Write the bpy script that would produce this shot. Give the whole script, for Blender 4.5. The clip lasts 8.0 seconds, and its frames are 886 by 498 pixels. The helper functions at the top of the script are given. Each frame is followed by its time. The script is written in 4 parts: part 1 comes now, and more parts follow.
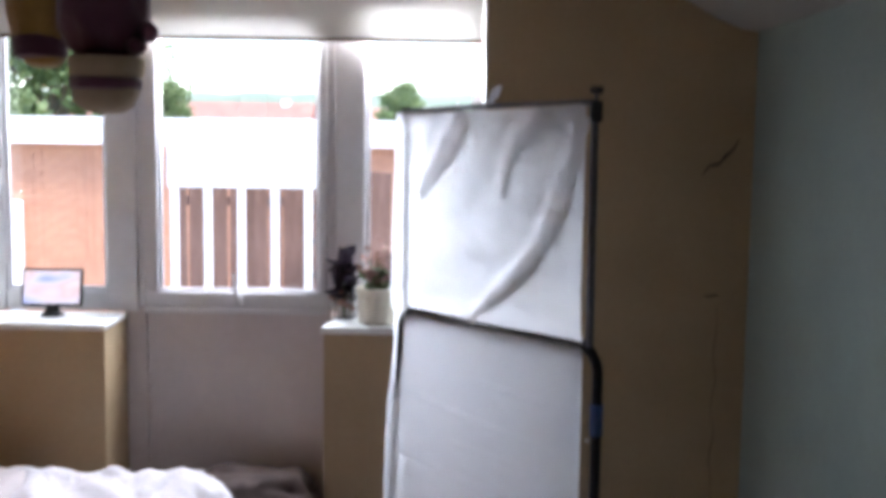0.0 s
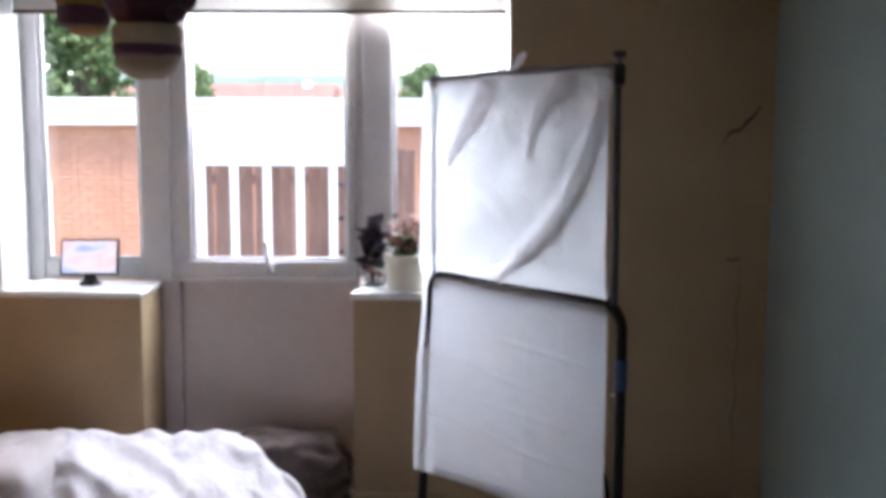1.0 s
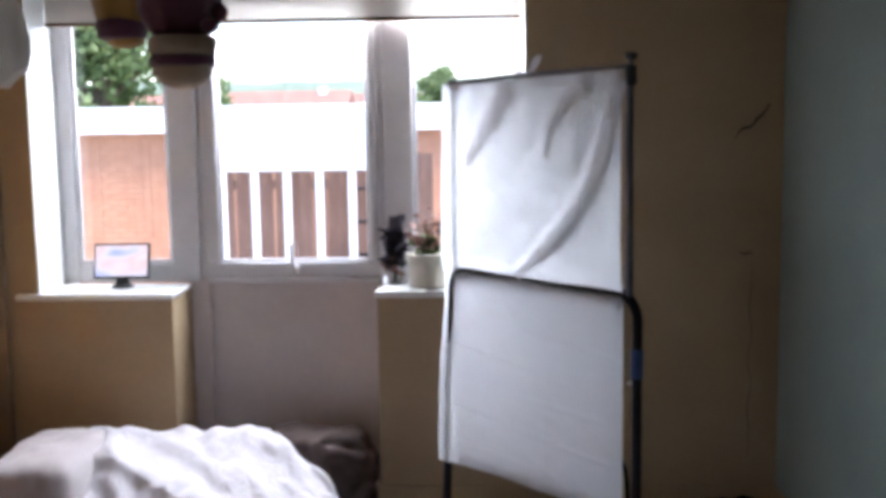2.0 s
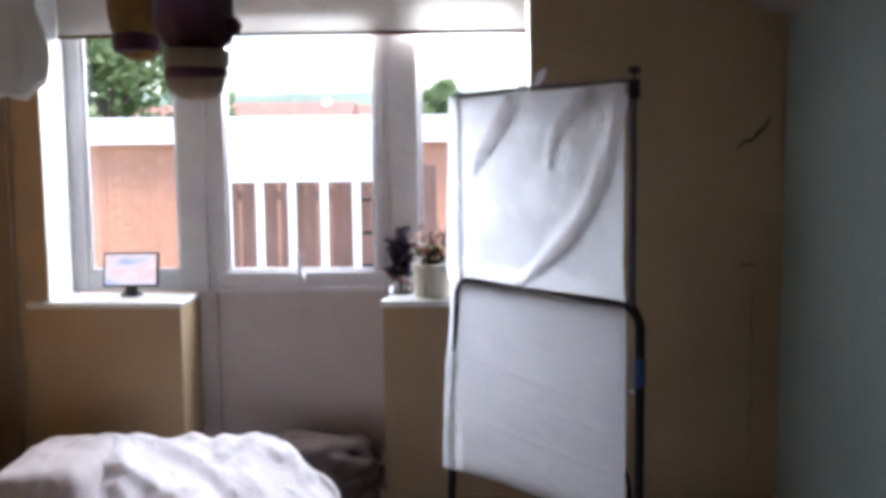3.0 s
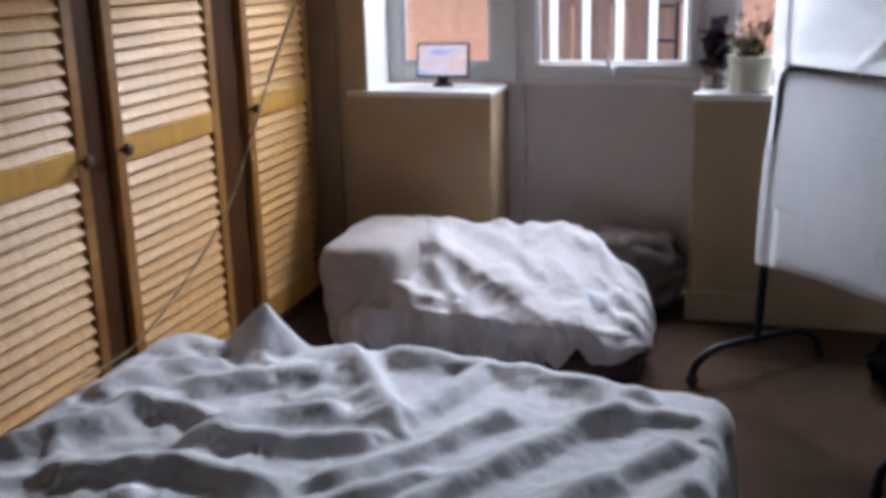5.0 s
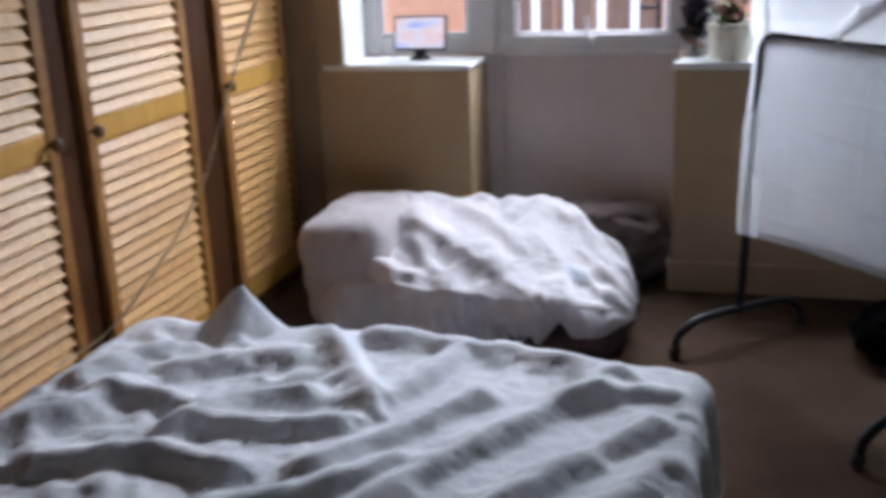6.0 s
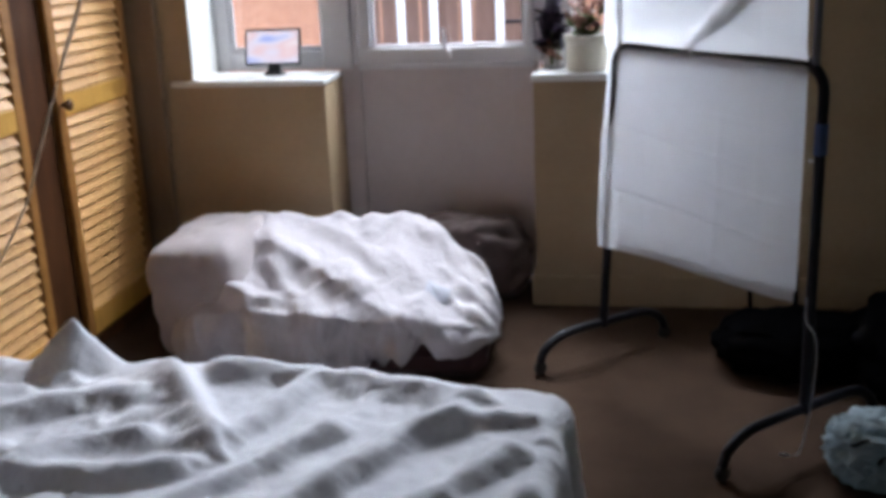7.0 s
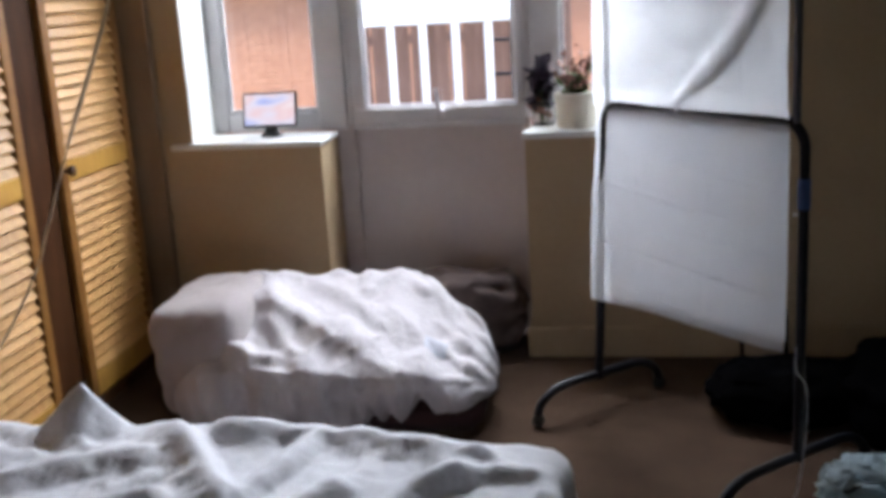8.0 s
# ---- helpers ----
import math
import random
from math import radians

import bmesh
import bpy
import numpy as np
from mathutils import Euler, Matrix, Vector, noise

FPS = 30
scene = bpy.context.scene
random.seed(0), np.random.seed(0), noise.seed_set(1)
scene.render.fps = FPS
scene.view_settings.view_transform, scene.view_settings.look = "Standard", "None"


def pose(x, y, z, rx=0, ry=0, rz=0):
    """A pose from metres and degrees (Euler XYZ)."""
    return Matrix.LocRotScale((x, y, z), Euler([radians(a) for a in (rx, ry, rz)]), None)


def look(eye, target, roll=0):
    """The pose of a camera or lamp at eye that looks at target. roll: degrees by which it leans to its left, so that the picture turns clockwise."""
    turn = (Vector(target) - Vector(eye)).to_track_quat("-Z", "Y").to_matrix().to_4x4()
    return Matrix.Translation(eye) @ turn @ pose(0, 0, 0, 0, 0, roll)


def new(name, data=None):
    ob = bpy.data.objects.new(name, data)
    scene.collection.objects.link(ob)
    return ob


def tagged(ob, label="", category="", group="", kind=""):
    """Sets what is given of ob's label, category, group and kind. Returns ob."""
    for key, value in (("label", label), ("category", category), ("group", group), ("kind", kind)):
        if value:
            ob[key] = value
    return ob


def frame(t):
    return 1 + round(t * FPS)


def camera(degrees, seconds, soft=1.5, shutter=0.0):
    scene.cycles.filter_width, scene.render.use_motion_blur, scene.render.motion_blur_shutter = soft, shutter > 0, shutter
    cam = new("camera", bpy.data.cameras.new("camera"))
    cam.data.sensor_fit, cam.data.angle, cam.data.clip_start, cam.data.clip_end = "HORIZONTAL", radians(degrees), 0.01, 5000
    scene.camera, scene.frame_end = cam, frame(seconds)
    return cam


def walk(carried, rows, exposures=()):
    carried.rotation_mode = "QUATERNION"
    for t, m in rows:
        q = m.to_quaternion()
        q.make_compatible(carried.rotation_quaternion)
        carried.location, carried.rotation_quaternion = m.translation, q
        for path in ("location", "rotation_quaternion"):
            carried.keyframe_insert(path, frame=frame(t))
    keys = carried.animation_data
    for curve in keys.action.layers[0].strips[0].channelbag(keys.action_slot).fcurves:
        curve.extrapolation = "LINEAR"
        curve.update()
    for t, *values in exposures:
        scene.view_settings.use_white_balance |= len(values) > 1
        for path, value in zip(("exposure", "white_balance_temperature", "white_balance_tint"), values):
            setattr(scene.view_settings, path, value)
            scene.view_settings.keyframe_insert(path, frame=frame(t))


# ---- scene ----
cam = camera(45.0, 8.0, 4.5, 0.5)
PATH = [
    (0, (0.87, -4.014, 1.665), (0.872, -2.025, 1.454), 0.8),
    (0.5, (0.868, -3.996, 1.624), (0.819, -2.019, 1.323), -1.2),
    (1, (0.854, -4.111, 1.622), (0.815, -2.127, 1.375), 0.2),
    (2.3, (0.845, -4.260, 1.615), (0.768, -2.275, 1.380), -1),
    (2.5, (0.844, -4.276, 1.614), (0.772, -2.288, 1.401), -0.8),
    (3, (0.836, -4.299, 1.618), (0.76, -2.312, 1.4), -0.6),
    (3.5, (0.801, -4.231, 1.611), (0.655, -2.246, 1.412), -0.7),
    (4, (0.739, -4.301, 1.598), (0.406, -2.349, 1.32), 0.1),
    (4.5, (0.709, -4.353, 1.51), (0.148, -2.462, 1.18), -0.5),
    (4.7, (0.713, -4.343, 1.502), (0.146, -2.489, 1.012), -1.1),
    (5.8, (0.732, -4.290, 1.511), (0.119, -2.473, 0.942), -3),
    (6, (0.738, -4.28, 1.511), (0.185, -2.451, 0.922), -2.6),
    (6.5, (0.775, -4.197, 1.53), (0.374, -2.314, 0.987), -2.6),
    (7, (0.78, -4.136, 1.484), (0.444, -2.249, 0.913), -2.4),
    (7.5, (0.788, -4.172, 1.479), (0.451, -2.272, 0.953), -2.5),
    (8, (0.786, -4.206, 1.536), (0.461, -2.294, 1.05), -3.4),
]
EXPOSURE = [(0.0, 2.66, 6120, 16), (3.6, 2.55, 6120, 16), (4.5, 2.14, 6060, 14), (6.0, 2.29, 5980, 14), (8.0, 2.38, 6300, 14)]
walk(cam, [(t, look(eye, target, roll)) for t, eye, target, roll in PATH], EXPOSURE)


# ---- light ----
world = bpy.data.worlds.new("sky")
scene.world = world
world.use_nodes = True
wn, wl = world.node_tree.nodes, world.node_tree.links
sky = wn.new("ShaderNodeTexSky")
sky.sky_type, sky.sun_disc = "NISHITA", False
sky.sun_elevation, sky.sun_rotation = radians(68), radians(124)
sky.air_density, sky.dust_density = 1.0, 1.0
wl.new(sky.outputs[0], wn["Background"].inputs[0])
wn["Background"].inputs[1].default_value = 0.11
sun_data = bpy.data.lights.new("sun", "SUN")
sun_data.energy, sun_data.angle, sun_data.color = 1.8, radians(14), (1.0, 0.95, 0.88)
sun = new("sun", sun_data)
sun.matrix_world = look((3.0, -2.0, 9.0), (0, 0, 0))
# daylight from the bright sky just outside the window head
day_data = bpy.data.lights.new("window_daylight", "AREA")
day_data.shape, day_data.size, day_data.size_y = "RECTANGLE", 2.4, 1.2
day_data.energy, day_data.color = 19.0, (0.92, 0.96, 1.0)
day = new("window_daylight", day_data)
day.matrix_world = look((0.38, 1.25, 2.75), (-0.08, -1.2, 0.4))
low_data = bpy.data.lights.new("window_skylight", "AREA")
low_data.shape, low_data.size, low_data.size_y = "RECTANGLE", 1.35, 0.11
low_data.spread = radians(110)
low_data.energy, low_data.color = 6.8, (0.86, 0.93, 1.0)
low = new("window_skylight", low_data)
low.matrix_world = look((0.38, 0.60, 2.145), (-0.10, -1.5, 1.22))


# ---- materials ----
def shader(name):
    m = bpy.data.materials.new(name)
    m.use_nodes = True
    nt = m.node_tree
    return m, nt, nt.nodes["Principled BSDF"]


def node(nt, kind, **inputs):
    n = nt.nodes.new(kind)
    for key, value in inputs.items():
        n.inputs[key.replace("_", " ")].default_value = value
    return n


def coords(nt, stretch=(1, 1, 1)):
    tc = nt.nodes.new("ShaderNodeTexCoord")
    mp = nt.nodes.new("ShaderNodeMapping")
    mp.inputs["Scale"].default_value = stretch
    nt.links.new(tc.outputs["Object"], mp.inputs["Vector"])
    return mp.outputs[0]


def ramp(nt, source, stops):
    r = nt.nodes.new("ShaderNodeValToRGB")
    while len(r.color_ramp.elements) < len(stops):
        r.color_ramp.elements.new(0.5)
    for e, (at, c) in zip(r.color_ramp.elements, stops):
        e.position, e.color = at, (*c, 1)
    nt.links.new(source, r.inputs[0])
    return r.outputs[0]


def surface(name, dark, light, rough=0.6, big=2.0, fine=60.0, bump=0.1, stretch=(1, 1, 1), metal=0.0, sheen=0.0, per_piece=0.0, gloss=0.5):
    """A two-scale procedural surface: broad stains and fine grain in colour, gloss and relief."""
    m, nt, b = shader(name)
    v = coords(nt, stretch)
    n1 = node(nt, "ShaderNodeTexNoise", Scale=big, Detail=4.0, Roughness=0.6)
    n2 = node(nt, "ShaderNodeTexNoise", Scale=fine, Detail=3.0, Roughness=0.6)
    for n in (n1, n2):
        nt.links.new(v, n.inputs["Vector"])
    mix = nt.nodes.new("ShaderNodeMath")
    mix.operation = "MULTIPLY_ADD"
    nt.links.new(n2.outputs["Fac"], mix.inputs[0])
    mix.inputs[1].default_value = 0.35
    nt.links.new(n1.outputs["Fac"], mix.inputs[2])
    source = mix.outputs[0]
    if per_piece:
        info = nt.nodes.new("ShaderNodeObjectInfo")
        add = nt.nodes.new("ShaderNodeMath")
        add.operation = "MULTIPLY_ADD"
        nt.links.new(info.outputs["Random"], add.inputs[0])
        add.inputs[1].default_value = per_piece
        nt.links.new(source, add.inputs[2])
        source = add.outputs[0]
    nt.links.new(ramp(nt, source, [(0.42, dark), (0.92 + per_piece, light)]), b.inputs["Base Color"])
    rr = nt.nodes.new("ShaderNodeMapRange")
    rr.inputs["To Min"].default_value, rr.inputs["To Max"].default_value = max(0.02, rough - 0.1), min(1.0, rough + 0.1)
    nt.links.new(n1.outputs["Fac"], rr.inputs["Value"])
    nt.links.new(rr.outputs[0], b.inputs["Roughness"])
    b.inputs["Metallic"].default_value = metal
    b.inputs["Sheen Weight"].default_value = sheen
    b.inputs["Specular IOR Level"].default_value = gloss
    bp = nt.nodes.new("ShaderNodeBump")
    bp.inputs["Strength"].default_value, bp.inputs["Distance"].default_value = bump, 0.01
    nt.links.new(mix.outputs[0], bp.inputs["Height"])
    nt.links.new(bp.outputs[0], b.inputs["Normal"])
    return m


def cloth_through(name, dark, light, share, fine=90.0, bump=0.15):
    """Thin sheet that lets part of the light through."""
    m = surface(name, dark, light, 0.75, 3.0, fine, bump)
    nt = m.node_tree
    b, out = nt.nodes["Principled BSDF"], nt.nodes["Material Output"]
    tr = nt.nodes.new("ShaderNodeBsdfTranslucent")
    tr.inputs[0].default_value = (*light, 1)
    ms = nt.nodes.new("ShaderNodeMixShader")
    ms.inputs[0].default_value = share
    nt.links.new(b.outputs[0], ms.inputs[1])
    nt.links.new(tr.outputs[0], ms.inputs[2])
    nt.links.new(ms.outputs[0], out.inputs[0])
    return m


def brick_mat():
    return surface("brick", (0.50, 0.235, 0.14), (0.66, 0.35, 0.22), 0.9, 6.0, 40.0, 0.3, per_piece=0.15)


WALL = surface("cream_wall_paint", (0.395, 0.282, 0.160), (0.49, 0.365, 0.22), 0.7, 1.3, 45.0, 0.12)
WALL_COOL = surface("pale_green_wall_paint", (0.205, 0.255, 0.225), (0.28, 0.335, 0.30), 0.6, 1.2, 45.0, 0.12)
# invented dark brown for the unseen south wall, to weaken bounced light
WALL_DIM = surface("bounce_cutting_wall", (0.055, 0.04, 0.028), (0.09, 0.066, 0.046), 0.7, 1.3, 45.0, 0.12)
# off-white ceiling taken down to grey so less light bounces off it
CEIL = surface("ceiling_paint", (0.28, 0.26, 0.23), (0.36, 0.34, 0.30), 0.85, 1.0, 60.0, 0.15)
GLOSS = surface("white_gloss_paint", (0.72, 0.72, 0.69), (0.84, 0.84, 0.81), 0.38, 3.0, 30.0, 0.05)
FRAME = surface("aged_white_frame_paint", (0.65, 0.625, 0.63), (0.77, 0.745, 0.745), 0.4, 4.0, 35.0, 0.06)
PATCH = surface("grey_blue_print", (0.44, 0.45, 0.50), (0.54, 0.55, 0.60), 0.85, 6.0, 160.0, 0.15)
PANEL = surface("door_panel_paint", (0.61, 0.53, 0.51), (0.73, 0.65, 0.625), 0.5, 1.5, 30.0, 0.06)
CARPET = surface("worn_carpet", (0.043, 0.0245, 0.015), (0.096, 0.059, 0.039), 0.95, 2.2, 260.0, 0.6, gloss=0.08)
# one pine in three tones: stiles coloured as shaded, rails and slats as lit
PINE_SHADED = surface("varnished_pine_shaded", (0.23, 0.092, 0.018), (0.36, 0.165, 0.040), 0.42, 3.0, 26.0, 0.08, (1, 1, 9), per_piece=0.2, gloss=0.3)
PINE_RAIL_LIT = surface("varnished_pine_rail_lit", (0.48, 0.235, 0.040), (0.64, 0.35, 0.075), 0.40, 3.0, 26.0, 0.08, (1, 9, 1), per_piece=0.2, gloss=0.35)
PINE_SLAT_LIT = surface("varnished_pine_slat_lit", (0.50, 0.240, 0.060), (0.73, 0.415, 0.145), 0.46, 3.0, 26.0, 0.10, (1, 9, 1), per_piece=0.25, gloss=0.35)
DARK_WOOD = surface("dark_stained_wood", (0.045, 0.016, 0.006), (0.10, 0.040, 0.015), 0.55, 3.0, 30.0, 0.1, (6, 6, 1), gloss=0.08)
# wall colour with the shade beside the wardrobe put in
WALL_SHADE = surface("shaded_wall_tan", (0.25, 0.172, 0.105), (0.34, 0.245, 0.158), 0.6, 3.0, 30.0, 0.1, (6, 6, 1), gloss=0.15)
KNOB = surface("turned_knob_wood", (0.08, 0.035, 0.014), (0.15, 0.07, 0.028), 0.5, 4.0, 40.0, 0.05, gloss=0.2)
STEEL = surface("black_painted_steel", (0.007, 0.007, 0.011), (0.018, 0.018, 0.025), 0.4, 5.0, 60.0, 0.05, gloss=0.22)
GREY_TUBE = surface("grey_steel_tube", (0.10, 0.10, 0.12), (0.20, 0.20, 0.23), 0.35, 5.0, 60.0, 0.05, metal=0.6)
RUBBER = surface("black_rubber", (0.010, 0.010, 0.010), (0.025, 0.025, 0.025), 0.6, 9.0, 80.0, 0.1)
PAPER = cloth_through("white_sheet_paper", (0.84, 0.84, 0.86), (0.93, 0.93, 0.95), 0.70)
PAPER_FOLD = cloth_through("folded_sheet_paper", (0.82, 0.80, 0.81), (0.91, 0.89, 0.90), 0.73)
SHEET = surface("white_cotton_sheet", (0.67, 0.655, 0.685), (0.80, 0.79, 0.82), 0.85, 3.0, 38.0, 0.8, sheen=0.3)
# white cotton again, darkened and pinked for the shade on the duvet's front
DUVET = surface("white_cotton_shaded", (0.465, 0.43, 0.44), (0.57, 0.535, 0.55), 0.85, 3.0, 38.0, 0.6, sheen=0.3)
# duvet cotton with its shade put into the colour
DUVET_SHADE = surface("shaded_duvet_cotton", (0.35, 0.30, 0.29), (0.44, 0.385, 0.375), 0.9, 3.0, 160.0, 0.2, sheen=0.3)
BLANKET = surface("grey_brown_blanket", (0.15, 0.115, 0.105), (0.25, 0.195, 0.18), 0.95, 5.0, 120.0, 0.5, gloss=0.1)
MAROON = surface("dark_maroon_cloth", (0.03, 0.012, 0.014), (0.07, 0.03, 0.03), 0.9, 5.0, 120.0, 0.4)
BLIND = cloth_through("cream_blind_cloth", (0.60, 0.55, 0.49), (0.70, 0.65, 0.58), 0.05, 220.0, 0.1)
BLACK_CLOTH = surface("black_nylon", (0.002, 0.002, 0.0022), (0.0045, 0.0045, 0.005), 0.95, 8.0, 90.0, 0.4, gloss=0.0)
PLASTIC = cloth_through("thin_carrier_plastic", (0.34, 0.44, 0.48), (0.52, 0.62, 0.66), 0.3, 30.0, 0.2)
CORD = surface("twisted_cord", (0.60, 0.45, 0.28), (0.76, 0.60, 0.40), 0.85, 20.0, 200.0, 0.4)
POT = surface("cream_glazed_pot", (0.62, 0.57, 0.46), (0.74, 0.69, 0.58), 0.35, 6.0, 40.0, 0.1)
SOIL = surface("potting_soil", (0.03, 0.02, 0.012), (0.08, 0.05, 0.03), 0.95, 20.0, 160.0, 0.8)
LEAF_DARK = surface("dark_purple_leaf", (0.018, 0.012, 0.025), (0.05, 0.03, 0.055), 0.45, 20.0, 90.0, 0.2)
LEAF = surface("green_leaf", (0.05, 0.08, 0.02), (0.13, 0.17, 0.05), 0.5, 20.0, 90.0, 0.2)
PETAL = surface("faded_pink_petal", (0.26, 0.12, 0.09), (0.52, 0.31, 0.25), 0.6, 20.0, 90.0, 0.2)
FUR_PURPLE = surface("deep_purple_plush", (0.095, 0.024, 0.048), (0.18, 0.055, 0.095), 0.95, 12.0, 260.0, 0.8, sheen=0.5)
FUR_YELLOW = surface("mustard_plush", (0.32, 0.16, 0.025), (0.50, 0.28, 0.07), 0.95, 12.0, 260.0, 0.8, sheen=0.5)
FUR_CREAM = surface("cream_plush", (0.42, 0.29, 0.17), (0.58, 0.43, 0.28), 0.95, 12.0, 260.0, 0.8, sheen=0.5)
WHITE_CLOTH = surface("off_white_cloth", (0.74, 0.71, 0.66), (0.85, 0.83, 0.78), 0.9, 9.0, 160.0, 0.4, sheen=0.3)
BUNDLE = cloth_through("thin_off_white_cloth", (0.74, 0.71, 0.66), (0.86, 0.84, 0.79), 0.55, 120.0, 0.4)
CRACK = surface("open_plaster_crack", (0.02, 0.013, 0.008), (0.05, 0.035, 0.02), 1.0, 30.0, 90.0, 0.3)
BLUE = surface("blue_tape", (0.02, 0.05, 0.16), (0.04, 0.09, 0.26), 0.4, 20.0, 90.0, 0.1)
BRICK = brick_mat()
MORTAR = surface("brick_mortar", (0.50, 0.26, 0.165), (0.62, 0.355, 0.24), 0.95, 4.0, 60.0, 0.4)
FASCIA = surface("white_fascia_board", (0.72, 0.72, 0.72), (0.84, 0.84, 0.84), 0.6, 2.0, 20.0, 0.1)
BROWN = surface("brown_fence_board", (0.12, 0.065, 0.045), (0.22, 0.13, 0.10), 0.8, 3.0, 30.0, 0.3, (8, 8, 1), per_piece=0.2)
GRASS = surface("rough_grass", (0.05, 0.08, 0.025), (0.12, 0.16, 0.06), 0.95, 0.3, 12.0, 0.5)
# the haze of distance is mixed into this green
HILL = surface("hazy_woodland", (0.10, 0.135, 0.095), (0.18, 0.22, 0.155), 0.95, 0.06, 0.5, 0.5)
TARMAC = surface("pale_concrete_yard", (0.20, 0.19, 0.18), (0.32, 0.31, 0.29), 0.9, 0.6, 14.0, 0.3)
TILE_ROOF = surface("red_roof_tile", (0.20, 0.095, 0.07), (0.32, 0.16, 0.12), 0.85, 1.0, 12.0, 0.4)
TREE_LEAF = cloth_through("tree_foliage", (0.09, 0.135, 0.055), (0.24, 0.31, 0.14), 0.4, 4.0, 0.3)
BARK = surface("tree_bark", (0.06, 0.045, 0.03), (0.14, 0.11, 0.08), 0.95, 4.0, 30.0, 0.6)


def glass_mat():
    m, nt, b = shader("window_glass")
    b.inputs["Base Color"].default_value = (1, 1, 1, 1)
    b.inputs["Roughness"].default_value = 0.0
    b.inputs["Transmission Weight"].default_value = 1.0
    b.inputs["IOR"].default_value = 1.45
    return m


GLASS = glass_mat()


def screen_mat():
    """A lit display: soft pink, lilac and white areas of an unreadable picture."""
    m, nt, b = shader("lit_screen")
    n = node(nt, "ShaderNodeTexNoise", Scale=6.0, Detail=1.0)
    nt.links.new(coords(nt, (1, 1, 2.2)), n.inputs["Vector"])
    c = ramp(nt, n.outputs["Fac"], [(0.30, (0.40, 0.48, 0.85)), (0.44, (0.78, 0.76, 0.88)), (0.55, (0.85, 0.62, 0.62)), (0.66, (0.92, 0.90, 0.92))])
    b.inputs["Base Color"].default_value = (0.03, 0.03, 0.035, 1)
    nt.links.new(c, b.inputs["Emission Color"])
    b.inputs["Emission Strength"].default_value = 0.2
    b.inputs["Roughness"].default_value = 0.15
    return m


SCREEN = screen_mat()


# ---- mesh helpers ----
def box(bm, lo, hi, bevel=0.0, turn=None):
    """Adds a box between two corners; its edges rounded by bevel."""
    r = bmesh.ops.create_cube(bm, size=1.0)
    size = [max(h - l, 1e-4) for l, h in zip(lo, hi)]
    mid = [(l + h) / 2 for l, h in zip(lo, hi)]
    m = Matrix.Translation(mid) @ (turn if turn else Matrix.Identity(4)) @ Matrix.Diagonal((*size, 1))
    bmesh.ops.transform(bm, matrix=m, verts=r["verts"])
    if bevel:
        edges = {e for v in r["verts"] for e in v.link_edges}
        bmesh.ops.bevel(bm, geom=list(edges), offset=bevel, segments=1, affect="EDGES", profile=0.5)
    return bm


def ring_surface(bm, rings, closed=True, caps=True):
    """Skins rings of equal count into a surface."""
    made = [[bm.verts.new(p) for p in ring] for ring in rings]
    n = len(made[0])
    for a, b in zip(made, made[1:]):
        for i in range(n if closed else n - 1):
            j = (i + 1) % n
            bm.faces.new((a[i], a[j], b[j], b[i]))
    if caps and closed:
        bm.faces.new(made[0][::-1])
        bm.faces.new(made[-1])
    return bm


def smooth_path(points, steps=6):
    """Catmull-Rom through the points."""
    p = [Vector(q) for q in points]
    p = [2 * p[0] - p[1]] + p + [2 * p[-1] - p[-2]]
    out = []
    for i in range(1, len(p) - 2):
        a, b, c, d = p[i - 1:i + 3]
        for k in range(steps):
            t = k / steps
            out.append(0.5 * (2 * b + (c - a) * t + (2 * a - 5 * b + 4 * c - d) * t * t + (3 * b - a - 3 * c + d) * t ** 3))
    return out + [p[-2]]


def tube(bm, points, radius, sides=10, steps=6):
    """A round tube along a smooth path; radius may be a list along it."""
    path = smooth_path(points, steps) if steps > 1 else [Vector(q) for q in points]
    rings, up = [], Vector((0.31, 0.17, 0.93)).normalized()
    for i, q in enumerate(path):
        d = (path[min(i + 1, len(path) - 1)] - path[max(i - 1, 0)]).normalized()
        side = d.cross(up)
        if side.length < 0.05:
            side = d.cross(Vector((1, 0, 0)))
        side.normalize()
        up2 = side.cross(d)
        r = radius if not isinstance(radius, (list, tuple)) else radius[min(int(i / max(len(path) - 1, 1) * (len(radius) - 1) + 0.5), len(radius) - 1)]
        rings.append([q + r * (math.cos(2 * math.pi * k / sides) * side + math.sin(2 * math.pi * k / sides) * up2) for k in range(sides)])
    return ring_surface(bm, rings)


def lathe(bm, profile, centre=(0, 0, 0), sides=28):
    """Turns (radius, height) pairs round a vertical axis."""
    c = Vector(centre)
    rings = [[c + Vector((max(r, 0.0005) * math.cos(2 * math.pi * k / sides), max(r, 0.0005) * math.sin(2 * math.pi * k / sides), z)) for k in range(sides)] for r, z in profile]
    return ring_surface(bm, rings)


